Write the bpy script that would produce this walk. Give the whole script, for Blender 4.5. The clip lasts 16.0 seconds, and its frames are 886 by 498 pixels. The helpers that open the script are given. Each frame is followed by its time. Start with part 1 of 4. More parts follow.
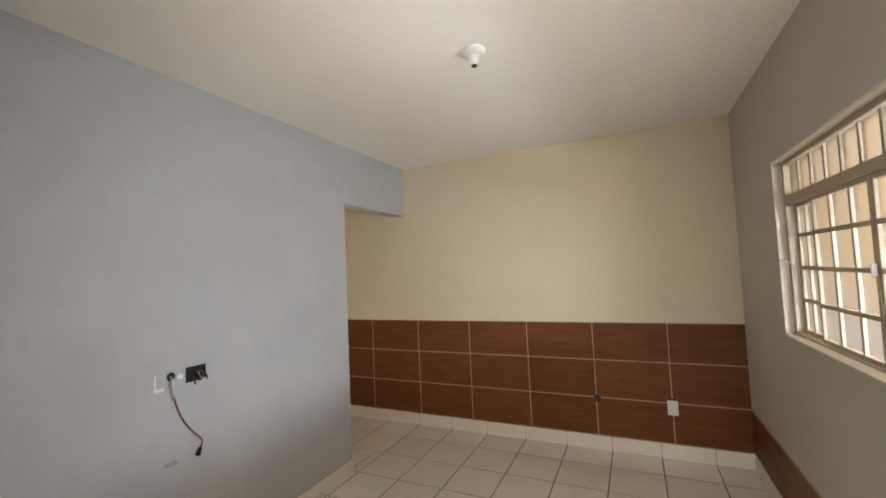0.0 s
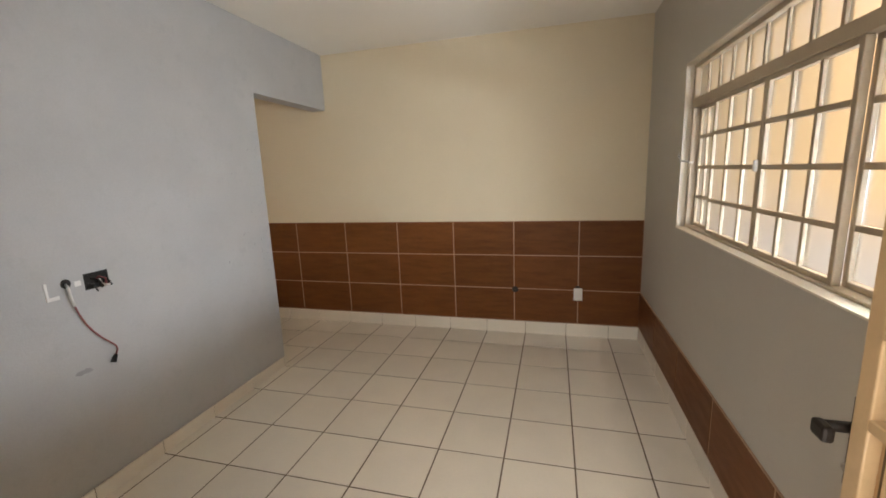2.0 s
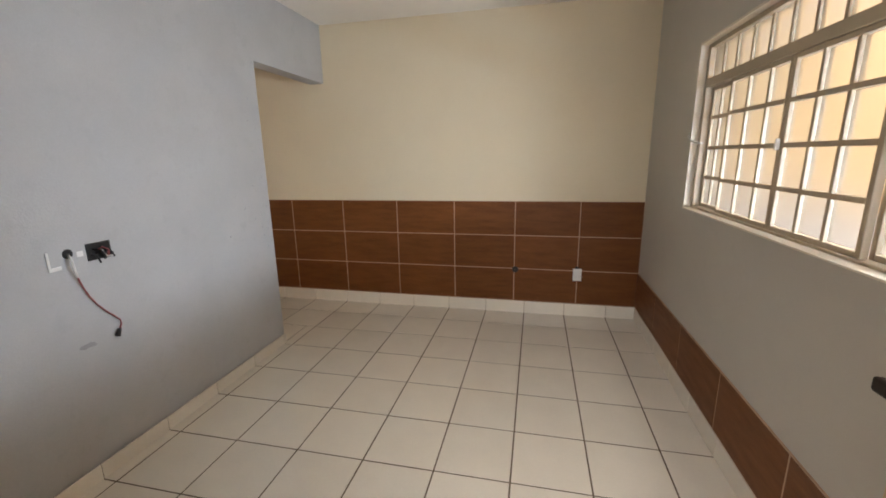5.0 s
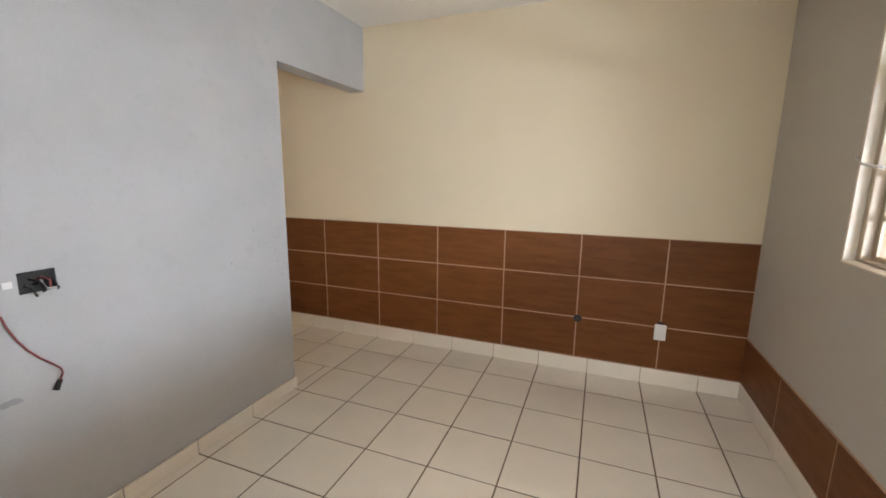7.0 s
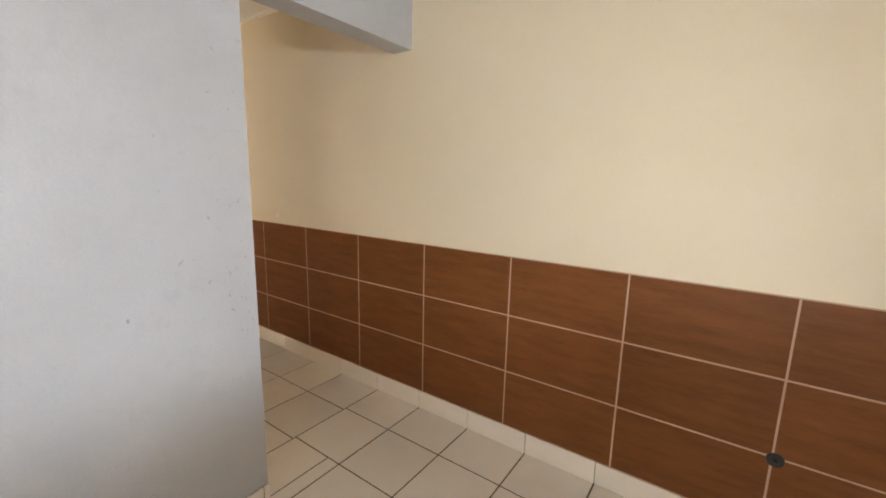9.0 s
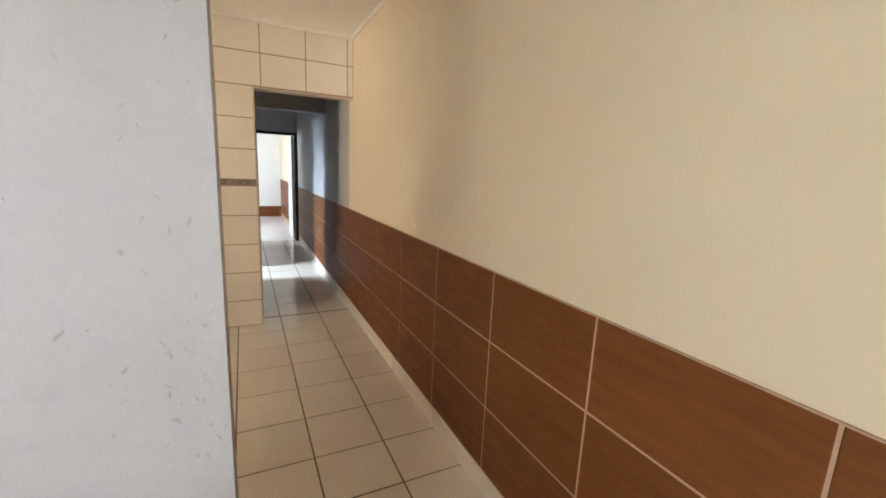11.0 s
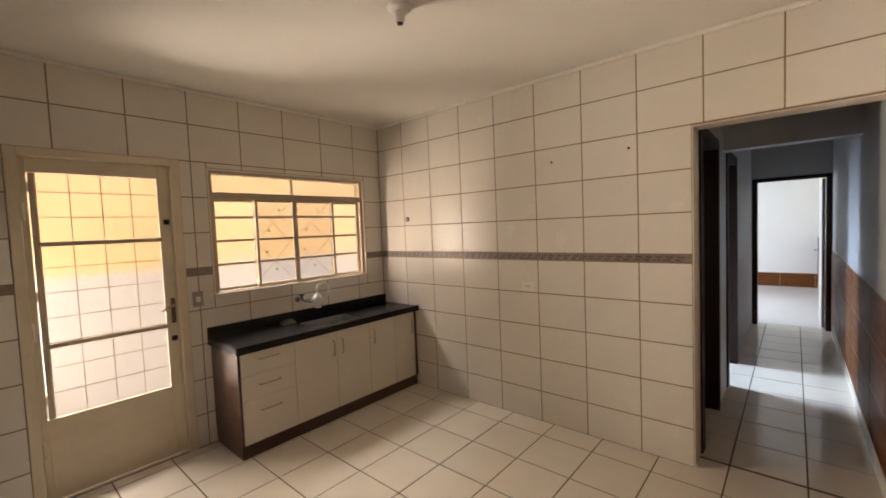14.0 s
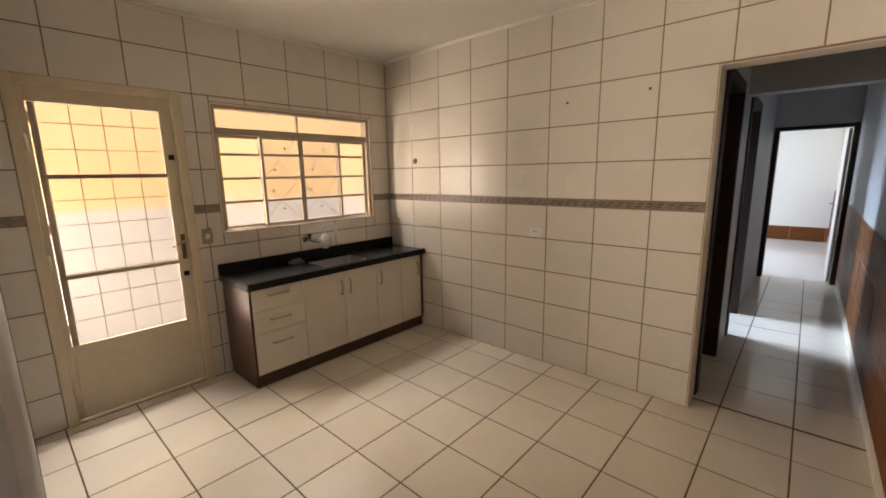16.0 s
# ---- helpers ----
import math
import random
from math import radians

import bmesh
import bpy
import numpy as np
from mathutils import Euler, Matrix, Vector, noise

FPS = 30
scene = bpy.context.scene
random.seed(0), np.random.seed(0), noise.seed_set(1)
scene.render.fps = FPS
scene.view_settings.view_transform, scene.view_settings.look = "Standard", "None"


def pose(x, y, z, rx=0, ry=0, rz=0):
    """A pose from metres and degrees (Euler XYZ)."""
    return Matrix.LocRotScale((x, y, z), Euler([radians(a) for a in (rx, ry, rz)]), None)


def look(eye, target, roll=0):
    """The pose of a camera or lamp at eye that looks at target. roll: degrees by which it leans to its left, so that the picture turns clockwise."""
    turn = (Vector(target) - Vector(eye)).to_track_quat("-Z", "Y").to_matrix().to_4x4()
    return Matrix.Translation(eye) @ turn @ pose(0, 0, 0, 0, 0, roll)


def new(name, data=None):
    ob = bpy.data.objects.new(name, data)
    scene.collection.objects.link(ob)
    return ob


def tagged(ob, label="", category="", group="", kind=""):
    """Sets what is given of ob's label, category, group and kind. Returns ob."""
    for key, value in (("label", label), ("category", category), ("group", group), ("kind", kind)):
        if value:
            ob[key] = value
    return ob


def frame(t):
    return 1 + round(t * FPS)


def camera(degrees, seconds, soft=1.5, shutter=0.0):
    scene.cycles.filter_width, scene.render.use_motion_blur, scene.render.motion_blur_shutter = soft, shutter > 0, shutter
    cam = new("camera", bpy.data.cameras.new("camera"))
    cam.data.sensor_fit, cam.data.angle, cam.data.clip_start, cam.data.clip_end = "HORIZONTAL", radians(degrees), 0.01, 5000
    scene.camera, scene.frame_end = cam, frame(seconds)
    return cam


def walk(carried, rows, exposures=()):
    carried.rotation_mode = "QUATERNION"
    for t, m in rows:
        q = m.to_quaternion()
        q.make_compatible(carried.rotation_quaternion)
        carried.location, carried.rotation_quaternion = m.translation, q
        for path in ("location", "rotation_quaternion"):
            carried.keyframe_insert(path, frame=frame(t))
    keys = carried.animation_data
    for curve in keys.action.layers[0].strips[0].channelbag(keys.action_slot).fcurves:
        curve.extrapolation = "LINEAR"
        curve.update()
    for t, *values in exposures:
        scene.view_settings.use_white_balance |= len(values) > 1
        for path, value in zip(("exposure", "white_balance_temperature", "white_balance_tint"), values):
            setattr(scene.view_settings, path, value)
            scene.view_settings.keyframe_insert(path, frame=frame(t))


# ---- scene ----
cam = camera(95.0, 16.0, soft=1.8)
PATH = [
    (0, (-0.477, -2.711, 1.578), (-1.322, -0.901, 1.684), -2.6),
    (0.5, (-0.473, -2.702, 1.579), (-1.235, -0.853, 1.585), -2.3),
    (1, (-0.465, -2.69, 1.569), (-1.151, -0.815, 1.446), -2.0),
    (1.5, (-0.479, -2.688, 1.556), (-1.077, -0.796, 1.306), -2.0),
    (2, (-0.492, -2.695, 1.535), (-1.014, -0.8, 1.165), -2.3),
    (2.5, (-0.536, -2.706, 1.512), (-0.993, -0.818, 1.036), -2.5),
    (3, (-0.589, -2.72, 1.491), (-1.008, -0.842, 0.945), -2.6),
    (3.5, (-0.634, -2.744, 1.479), (-1.038, -0.869, 0.912), -2.5),
    (4, (-0.665, -2.778, 1.48), (-1.065, -0.893, 0.946), -2.1),
    (6.5, (-0.662, -2.338, 1.504), (-1.278, -0.471, 1.136), 0.6),
    (7, (-0.732, -2.093, 1.484), (-1.438, -0.255, 1.13), 0.6),
    (7.5, (-0.821, -1.817, 1.477), (-1.573, 0.002, 1.123), 0.3),
    (8, (-0.905, -1.519, 1.465), (-1.745, 0.262, 1.118), 0.7),
    (10.5, (-1.488, -0.075, 1.497), (-3.107, 1.037, 1.127), 2.1),
    (11, (-1.708, 0.079, 1.485), (-3.470, 0.949, 1.110), 2.6),
    (11.5, (-1.989, 0.283, 1.477), (-3.897, 0.731, 1.08), 2.0),
    (12, (-2.257, 0.387, 1.47), (-4.217, 0.379, 1.07), 1.6),
    (12.5, (-2.511, 0.459, 1.502), (-4.405, -0.063, 1.129), 0.5),
    (13, (-2.709, 0.565, 1.514), (-4.458, -0.352, 1.199), -0.6),
    (13.5, (-2.811, 0.645, 1.542), (-4.423, -0.521, 1.339), -1.6),
    (14, (-2.825, 0.653, 1.561), (-4.334, -0.655, 1.459), -2.3),
    (14.5, (-2.834, 0.642, 1.575), (-4.276, -0.738, 1.461), -2.3),
    (15, (-2.823, 0.638, 1.565), (-4.241, -0.759, 1.37), -1.8),
    (15.5, (-2.815, 0.637, 1.553), (-4.246, -0.731, 1.262), -1.4),
    (16, (-2.823, 0.633, 1.538), (-4.286, -0.68, 1.174), -1.0),
]
walk(cam, [(t, look(eye, target, roll)) for t, eye, target, roll in PATH],
     [(0.0, 0.75, 6800, 12.5), (1.5, 0.77, 7050, 13.5), (2.5, 0.7, 6950, 14.0), (4.0, 0.78, 6700, 14.0), (6.5, 1.0, 6550, 13.5), (8.0, 1.33, 6600, 14.0), (10.5, 1.3, 6900, 13.5), (11.5, 1.38, 6950, 13.5), (12.0, 1.4, 7150, 14.5), (13.5, 0.95, 6700, 16.0), (16.0, 0.97, 6700, 16.0)])

# ---- light of the place ----
world = bpy.data.worlds.new("sky")
scene.world = world
world.use_nodes = True
wn = world.node_tree
sky = wn.nodes.new("ShaderNodeTexSky")
sky.sky_type = "NISHITA"
sky.sun_disc = False
sky.sun_elevation = radians(58)
sky.sun_rotation = radians(-50)
wn.nodes["Background"].inputs["Strength"].default_value = 0.15
wn.links.new(sky.outputs["Color"], wn.nodes["Background"].inputs["Color"])


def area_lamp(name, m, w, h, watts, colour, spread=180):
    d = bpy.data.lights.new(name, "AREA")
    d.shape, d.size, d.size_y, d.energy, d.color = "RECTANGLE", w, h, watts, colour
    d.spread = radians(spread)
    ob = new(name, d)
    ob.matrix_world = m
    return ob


sun_data = bpy.data.lights.new("sun", "SUN")
sun_data.energy, sun_data.angle, sun_data.color = 2.9, radians(0.5), (1.0, 0.93, 0.82)
sun = new("sun", sun_data)
sun.matrix_world = look((-4, 4, 10), (-4 + 3.4, 4 - 4.1, 10 - 8.5))
# unseen lamps added for daylight at the front door, in side passages and back rooms
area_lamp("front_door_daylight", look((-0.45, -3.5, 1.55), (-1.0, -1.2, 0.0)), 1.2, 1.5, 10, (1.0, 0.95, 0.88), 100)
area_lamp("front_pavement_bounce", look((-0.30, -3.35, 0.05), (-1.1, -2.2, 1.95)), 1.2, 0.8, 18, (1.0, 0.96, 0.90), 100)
area_lamp("east_passage_fill", look((1.57, -1.35, 1.42), (-2.66, -0.35, 0.58)), 1.2, 0.22, 23, (0.70, 0.84, 1.0), 110)
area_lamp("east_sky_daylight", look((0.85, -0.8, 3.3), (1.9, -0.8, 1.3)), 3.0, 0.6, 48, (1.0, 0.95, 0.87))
area_lamp("south_passage_fill", look((-2.55, -4.1, 1.15), (-4.7, -0.2, 1.9)), 0.7, 1.9, 76, (1.0, 0.86, 0.70))
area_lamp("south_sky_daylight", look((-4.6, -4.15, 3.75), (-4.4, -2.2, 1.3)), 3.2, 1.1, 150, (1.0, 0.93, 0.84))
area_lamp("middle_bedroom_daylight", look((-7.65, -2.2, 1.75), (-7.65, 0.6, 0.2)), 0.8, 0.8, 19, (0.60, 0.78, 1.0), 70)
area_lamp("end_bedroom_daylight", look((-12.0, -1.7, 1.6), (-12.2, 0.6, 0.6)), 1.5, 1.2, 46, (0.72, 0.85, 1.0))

# ---- materials ----


def shader(name, colour, rough=0.6, metal=0.0, vary=0.08, scale=6.0, fine=60.0, bump=0.0, spec=0.5, second=None,
           stain=0.0, per_object=0.0, stretch=None):
    """A surface with variation at two scales, fine relief and, if asked, a shade of its own for each piece."""
    m = bpy.data.materials.new(name)
    m.use_nodes = True
    t = m.node_tree
    n, ln = t.nodes, t.links
    b = n["Principled BSDF"]
    b.inputs["Roughness"].default_value = rough
    b.inputs["Metallic"].default_value = metal
    b.inputs["Specular IOR Level"].default_value = spec
    geo = n.new("ShaderNodeNewGeometry")
    src = geo.outputs["Position"]
    if stretch:
        vm = n.new("ShaderNodeVectorMath")
        vm.operation = "MULTIPLY"
        vm.inputs[1].default_value = stretch
        ln.new(src, vm.inputs[0])
        src = vm.outputs[0]
    big = n.new("ShaderNodeTexNoise")
    big.inputs["Scale"].default_value = scale
    big.inputs["Detail"].default_value = 5
    small = n.new("ShaderNodeTexNoise")
    small.inputs["Scale"].default_value = fine
    small.inputs["Detail"].default_value = 4
    for q in (big, small):
        ln.new(src, q.inputs["Vector"])
    mix = n.new("ShaderNodeMix")
    mix.data_type = "RGBA"
    c2 = second or tuple(max(0.0, c * (1 - 2.2 * vary)) for c in colour)
    mix.inputs["A"].default_value = (*colour, 1)
    mix.inputs["B"].default_value = (*c2, 1)
    ramp = n.new("ShaderNodeMapRange")
    ramp.inputs["From Min"].default_value = 0.3
    ramp.inputs["From Max"].default_value = 0.75
    add = n.new("ShaderNodeMath")
    add.operation = "MULTIPLY_ADD"
    add.inputs[1].default_value = 0.35
    ln.new(small.outputs["Fac"], add.inputs[0])
    half = n.new("ShaderNodeMath")
    half.operation = "MULTIPLY"
    half.inputs[1].default_value = 0.65
    ln.new(big.outputs["Fac"], half.inputs[0])
    ln.new(half.outputs[0], add.inputs[2])
    ln.new(add.outputs[0], ramp.inputs["Value"])
    ln.new(ramp.outputs["Result"], mix.inputs["Factor"])
    out = mix.outputs["Result"]
    if stain:
        sp = n.new("ShaderNodeTexNoise")
        sp.inputs["Scale"].default_value = 11.0
        sp.inputs["Detail"].default_value = 8
        sp.inputs["Roughness"].default_value = 0.7
        ln.new(src, sp.inputs["Vector"])
        sr = n.new("ShaderNodeMapRange")
        sr.inputs["From Min"].default_value = 0.54
        sr.inputs["From Max"].default_value = 0.68
        ln.new(sp.outputs["Fac"], sr.inputs["Value"])
        sm = n.new("ShaderNodeMix")
        sm.data_type = "RGBA"
        sm.inputs["B"].default_value = (*(c * (1 - stain) for c in colour), 1)
        ln.new(sr.outputs["Result"], sm.inputs["Factor"])
        ln.new(out, sm.inputs["A"])
        out = sm.outputs["Result"]
    if per_object:
        info = n.new("ShaderNodeObjectInfo")
        mr = n.new("ShaderNodeMapRange")
        mr.inputs["To Min"].default_value = 1 - per_object
        mr.inputs["To Max"].default_value = 1 + per_object * 0.6
        ln.new(info.outputs["Random"], mr.inputs["Value"])
        hsv = n.new("ShaderNodeHueSaturation")
        ln.new(mr.outputs["Result"], hsv.inputs["Value"])
        ln.new(out, hsv.inputs["Color"])
        out = hsv.outputs["Color"]
    ln.new(out, b.inputs["Base Color"])
    rr = n.new("ShaderNodeMapRange")
    rr.inputs["To Min"].default_value = max(0.02, rough * 0.85)
    rr.inputs["To Max"].default_value = min(1.0, rough * 1.2)
    ln.new(big.outputs["Fac"], rr.inputs["Value"])
    ln.new(rr.outputs["Result"], b.inputs["Roughness"])
    if bump:
        bp = n.new("ShaderNodeBump")
        bp.inputs["Strength"].default_value = bump
        bp.inputs["Distance"].default_value = 0.004
        ln.new(small.outputs["Fac"], bp.inputs["Height"])
        ln.new(bp.outputs["Normal"], b.inputs["Normal"])
    return m


def ribbed_glass(name, clear=0.97, rough=0.42):
    """Textured pane that blurs what stands behind it."""
    m = bpy.data.materials.new(name)
    m.use_nodes = True
    t = m.node_tree
    t.nodes.remove(t.nodes["Principled BSDF"])
    soft = t.nodes.new("ShaderNodeBsdfRefraction")
    soft.inputs["Color"].default_value = (clear, clear, clear * 0.98, 1)
    soft.inputs["Roughness"].default_value = rough
    soft.inputs["IOR"].default_value = 1.3
    gloss = t.nodes.new("ShaderNodeBsdfGlossy")
    gloss.inputs["Roughness"].default_value = 0.2
    mix = t.nodes.new("ShaderNodeMixShader")
    mix.inputs["Fac"].default_value = 0.03
    t.links.new(soft.outputs["BSDF"], mix.inputs[1])
    t.links.new(gloss.outputs["BSDF"], mix.inputs[2])
    t.links.new(mix.outputs["Shader"], t.nodes["Material Output"].inputs["Surface"])
    return m


def clear_glass(name, tint=(0.97, 0.98, 0.97)):
    """Thin pane: light passes straight, with a faint gloss at grazing angles."""
    m = bpy.data.materials.new(name)
    m.use_nodes = True
    t = m.node_tree
    t.nodes.remove(t.nodes["Principled BSDF"])
    clear = t.nodes.new("ShaderNodeBsdfTransparent")
    clear.inputs["Color"].default_value = (*tint, 1)
    gloss = t.nodes.new("ShaderNodeBsdfGlossy")
    gloss.inputs["Roughness"].default_value = 0.03
    fres = t.nodes.new("ShaderNodeLayerWeight")
    fres.inputs["Blend"].default_value = 0.35
    amount = t.nodes.new("ShaderNodeMath")
    amount.operation = "POWER"
    amount.inputs[1].default_value = 4.0
    scale = t.nodes.new("ShaderNodeMath")
    scale.operation = "MULTIPLY_ADD"
    scale.inputs[1].default_value = 0.45
    scale.inputs[2].default_value = 0.025
    t.links.new(fres.outputs["Facing"], amount.inputs[0])
    t.links.new(amount.outputs[0], scale.inputs[0])
    mix = t.nodes.new("ShaderNodeMixShader")
    t.links.new(scale.outputs[0], mix.inputs["Fac"])
    t.links.new(clear.outputs["BSDF"], mix.inputs[1])
    t.links.new(gloss.outputs["BSDF"], mix.inputs[2])
    t.links.new(mix.outputs["Shader"], t.nodes["Material Output"].inputs["Surface"])
    return m


# grey wall paint with the warm cast of bounced light put into its colour
M_GREY_WARM_BOUNCE = shader("grey_wall_paint_warm_bounce", (0.50, 0.465, 0.405), 0.55, vary=0.03, scale=1.6, fine=120, bump=0.10, stain=0.06)
M_PARTITION = shader("scraped_grey_wall_paint", (0.45, 0.45, 0.45), 0.55, vary=0.06, scale=2.6, fine=120, bump=0.2, stain=0.11)
M_GREY = shader("grey_wall_paint", (0.53, 0.53, 0.53), 0.55, vary=0.03, scale=1.6, fine=120, bump=0.10, stain=0.07)
M_CREAM = shader("cream_wall_paint", (0.72, 0.62, 0.45), 0.6, vary=0.03, scale=1.4, fine=110, bump=0.10)
M_CEIL = shader("ceiling_paint", (0.84, 0.81, 0.75), 0.8, vary=0.03, scale=1.2, fine=90, bump=0.08)
M_FLOOR = shader("cream_floor_tile", (0.80, 0.735, 0.63), 0.14, vary=0.04, scale=5, fine=70, bump=0.02, per_object=0.05)
# paler than the other floors: reflections of bright walls are put into the colour
M_PALE_FLOOR = shader("bedroom_floor_tile_pale_sheen", (0.80, 0.79, 0.78), 0.16, vary=0.03, scale=5, fine=70)
M_GROUT = shader("brown_grout", (0.13, 0.088, 0.052), 0.9, vary=0.15, scale=8, fine=150, bump=0.3)
M_WGROUT = shader("tan_wall_grout", (0.29, 0.195, 0.11), 0.9, vary=0.15, scale=8, fine=150, bump=0.3)
M_LGROUT = shader("pale_grout", (0.50, 0.33, 0.22), 0.9, vary=0.1, scale=8, fine=150, bump=0.2)
M_BROWN = shader("brown_wood_look_tile", (0.195, 0.068, 0.018), 0.46, vary=0.12, scale=7, fine=45, bump=0.04,
                 second=(0.115, 0.038, 0.011), spec=0.2, per_object=0.10, stretch=(0.6, 0.6, 4.0))
M_WHITE_TILE = shader("white_wall_tile", (0.78, 0.73, 0.65), 0.25, vary=0.03, scale=4, fine=28, bump=0.03, per_object=0.03)
M_BAND = shader("decor_band_tile", (0.33, 0.27, 0.22), 0.3, vary=0.25, scale=30, fine=120, bump=0.1)
M_BAND_DARK = shader("decor_band_relief", (0.17, 0.12, 0.09), 0.4, vary=0.2, scale=30, fine=120)
M_CREAM_METAL = shader("cream_painted_steel", (0.74, 0.64, 0.47), 0.38, vary=0.06, scale=5, fine=90, bump=0.05, stain=0.12)
M_TAN_METAL = shader("tan_painted_steel", (0.60, 0.42, 0.23), 0.42, vary=0.07, scale=5, fine=90, bump=0.05, stain=0.15)
M_MESH = shader("dull_tan_wire", (0.30, 0.24, 0.16), 0.5, vary=0.1, scale=20, fine=90)
# cream steel with the shade of backlit bars put into its colour
M_WIN_METAL = shader("backlit_cream_window_steel", (0.46, 0.37, 0.26), 0.45, vary=0.06, scale=6, fine=90, bump=0.05)
M_REVEAL = shader("cream_reveal_paint", (0.74, 0.66, 0.54), 0.6, vary=0.06, scale=6, fine=90, bump=0.1)
M_GLASS = clear_glass("clear_pane_glass")
M_RIBBED = ribbed_glass("ribbed_pane_glass")
# glass colour lowered to dim the bright light seen through the kitchen panes
M_DIMMED_PANE = ribbed_glass("dimmed_pane_glass", 0.84, 0.26)
M_SCUFF = shader("dull_scuff", (0.33, 0.33, 0.33), 0.7, vary=0.1, scale=20, fine=90)
M_SCRAPE = shader("scraped_undercoat", (0.375, 0.38, 0.39), 0.7, vary=0.15, scale=30, fine=120)
M_BOX = shader("aged_grey_plastic", (0.33, 0.30, 0.25), 0.5, vary=0.08, scale=20, fine=90)
M_DARKWOOD = shader("dark_stained_wood", (0.035, 0.017, 0.012), 0.5, spec=0.25, vary=0.2, scale=6, fine=60, bump=0.1, stretch=(8, 8, 1))
M_LAMINATE = shader("off_white_laminate", (0.76, 0.70, 0.60), 0.35, vary=0.03, scale=4, fine=70)
M_CARCASS = shader("dark_brown_laminate", (0.075, 0.035, 0.018), 0.4, vary=0.2, scale=6, fine=50, bump=0.05, stretch=(1, 1, 6))
M_GRANITE = shader("black_granite", (0.010, 0.010, 0.011), 0.22, vary=0.3, scale=40, fine=220, second=(0.02, 0.02, 0.022), spec=0.22)
M_STEEL = shader("brushed_steel", (0.55, 0.55, 0.54), 0.28, metal=1.0, vary=0.06, scale=12, fine=160)
M_HANDLE = shader("satin_bronze_handle", (0.50, 0.42, 0.32), 0.35, metal=0.35, vary=0.1, scale=30, fine=160)
M_WHITE_PLASTIC = shader("white_plastic", (0.78, 0.77, 0.74), 0.35, vary=0.03, scale=20, fine=90)
M_BOWL = shader("cloudy_filter_plastic", (0.66, 0.66, 0.62), 0.18, vary=0.05, scale=20, fine=90)
M_BLACK = shader("black_plastic", (0.012, 0.011, 0.010), 0.45, vary=0.2, scale=30, fine=120)
M_BRONZE = shader("dark_oxidised_metal", (0.016, 0.011, 0.008), 0.5, spec=0.25, metal=0.1, vary=0.2, scale=20, fine=120)
M_LOCK = shader("worn_brown_lock_metal", (0.16, 0.11, 0.06), 0.4, metal=0.5, vary=0.2, scale=30, fine=140)
M_PINKWIRE = shader("red_cable_sheath", (0.28, 0.07, 0.07), 0.5, vary=0.15, scale=30, fine=100)
M_WHITEWIRE = shader("white_cable_sheath", (0.7, 0.68, 0.64), 0.5, vary=0.05, scale=30, fine=100)
M_YELLOW = shader("yellow_outside_wall_paint", (0.78, 0.55, 0.29), 0.8, vary=0.05, scale=2, fine=60, bump=0.2)
M_WHITEWASH = shader("white_outside_wall_paint", (0.58, 0.56, 0.55), 0.8, vary=0.05, scale=2, fine=60, bump=0.2)
M_CONCRETE = shader("pale_concrete", (0.45, 0.43, 0.40), 0.85, vary=0.12, scale=3, fine=80, bump=0.4)
M_ROOF = shader("roof_tile_clay", (0.32, 0.15, 0.09), 0.8, vary=0.2, scale=5, fine=60, bump=0.4)
M_WHITE_PAINT = shader("white_bedroom_paint", (0.80, 0.79, 0.76), 0.6, vary=0.02, scale=2, fine=90, bump=0.05)
M_CHROME = shader("worn_chrome", (0.62, 0.61, 0.58), 0.18, metal=1.0, vary=0.06, scale=20, fine=120)
M_SPONGE = shader("grey_green_soap_tray", (0.20, 0.20, 0.16), 0.6, vary=0.1, scale=30, fine=120)

# ---- mesh helpers ----


def box(bm, x0, x1, y0, y1, z0, z1, bevel=0.0):
    """A box in bm; bevel rounds its edges by two segments."""
    x0, x1 = sorted((x0, x1))
    y0, y1 = sorted((y0, y1))
    z0, z1 = sorted((z0, z1))
    v = [bm.verts.new(p) for p in ((x0, y0, z0), (x1, y0, z0), (x1, y1, z0), (x0, y1, z0),
                                   (x0, y0, z1), (x1, y0, z1), (x1, y1, z1), (x0, y1, z1))]
    fs = [bm.faces.new([v[i] for i in f]) for f in
          ((0, 3, 2, 1), (4, 5, 6, 7), (0, 1, 5, 4), (1, 2, 6, 5), (2, 3, 7, 6), (3, 0, 4, 7))]
    if bevel:
        es = list({e for f in fs for e in f.edges})
        bmesh.ops.bevel(bm, geom=es, offset=bevel, segments=2, profile=0.5, affect="EDGES")
    return bm


def boxes(*specs, bevel=0.0):
    bm = bmesh.new()
    for s in specs:
        box(bm, *s, bevel=bevel)
    return bm


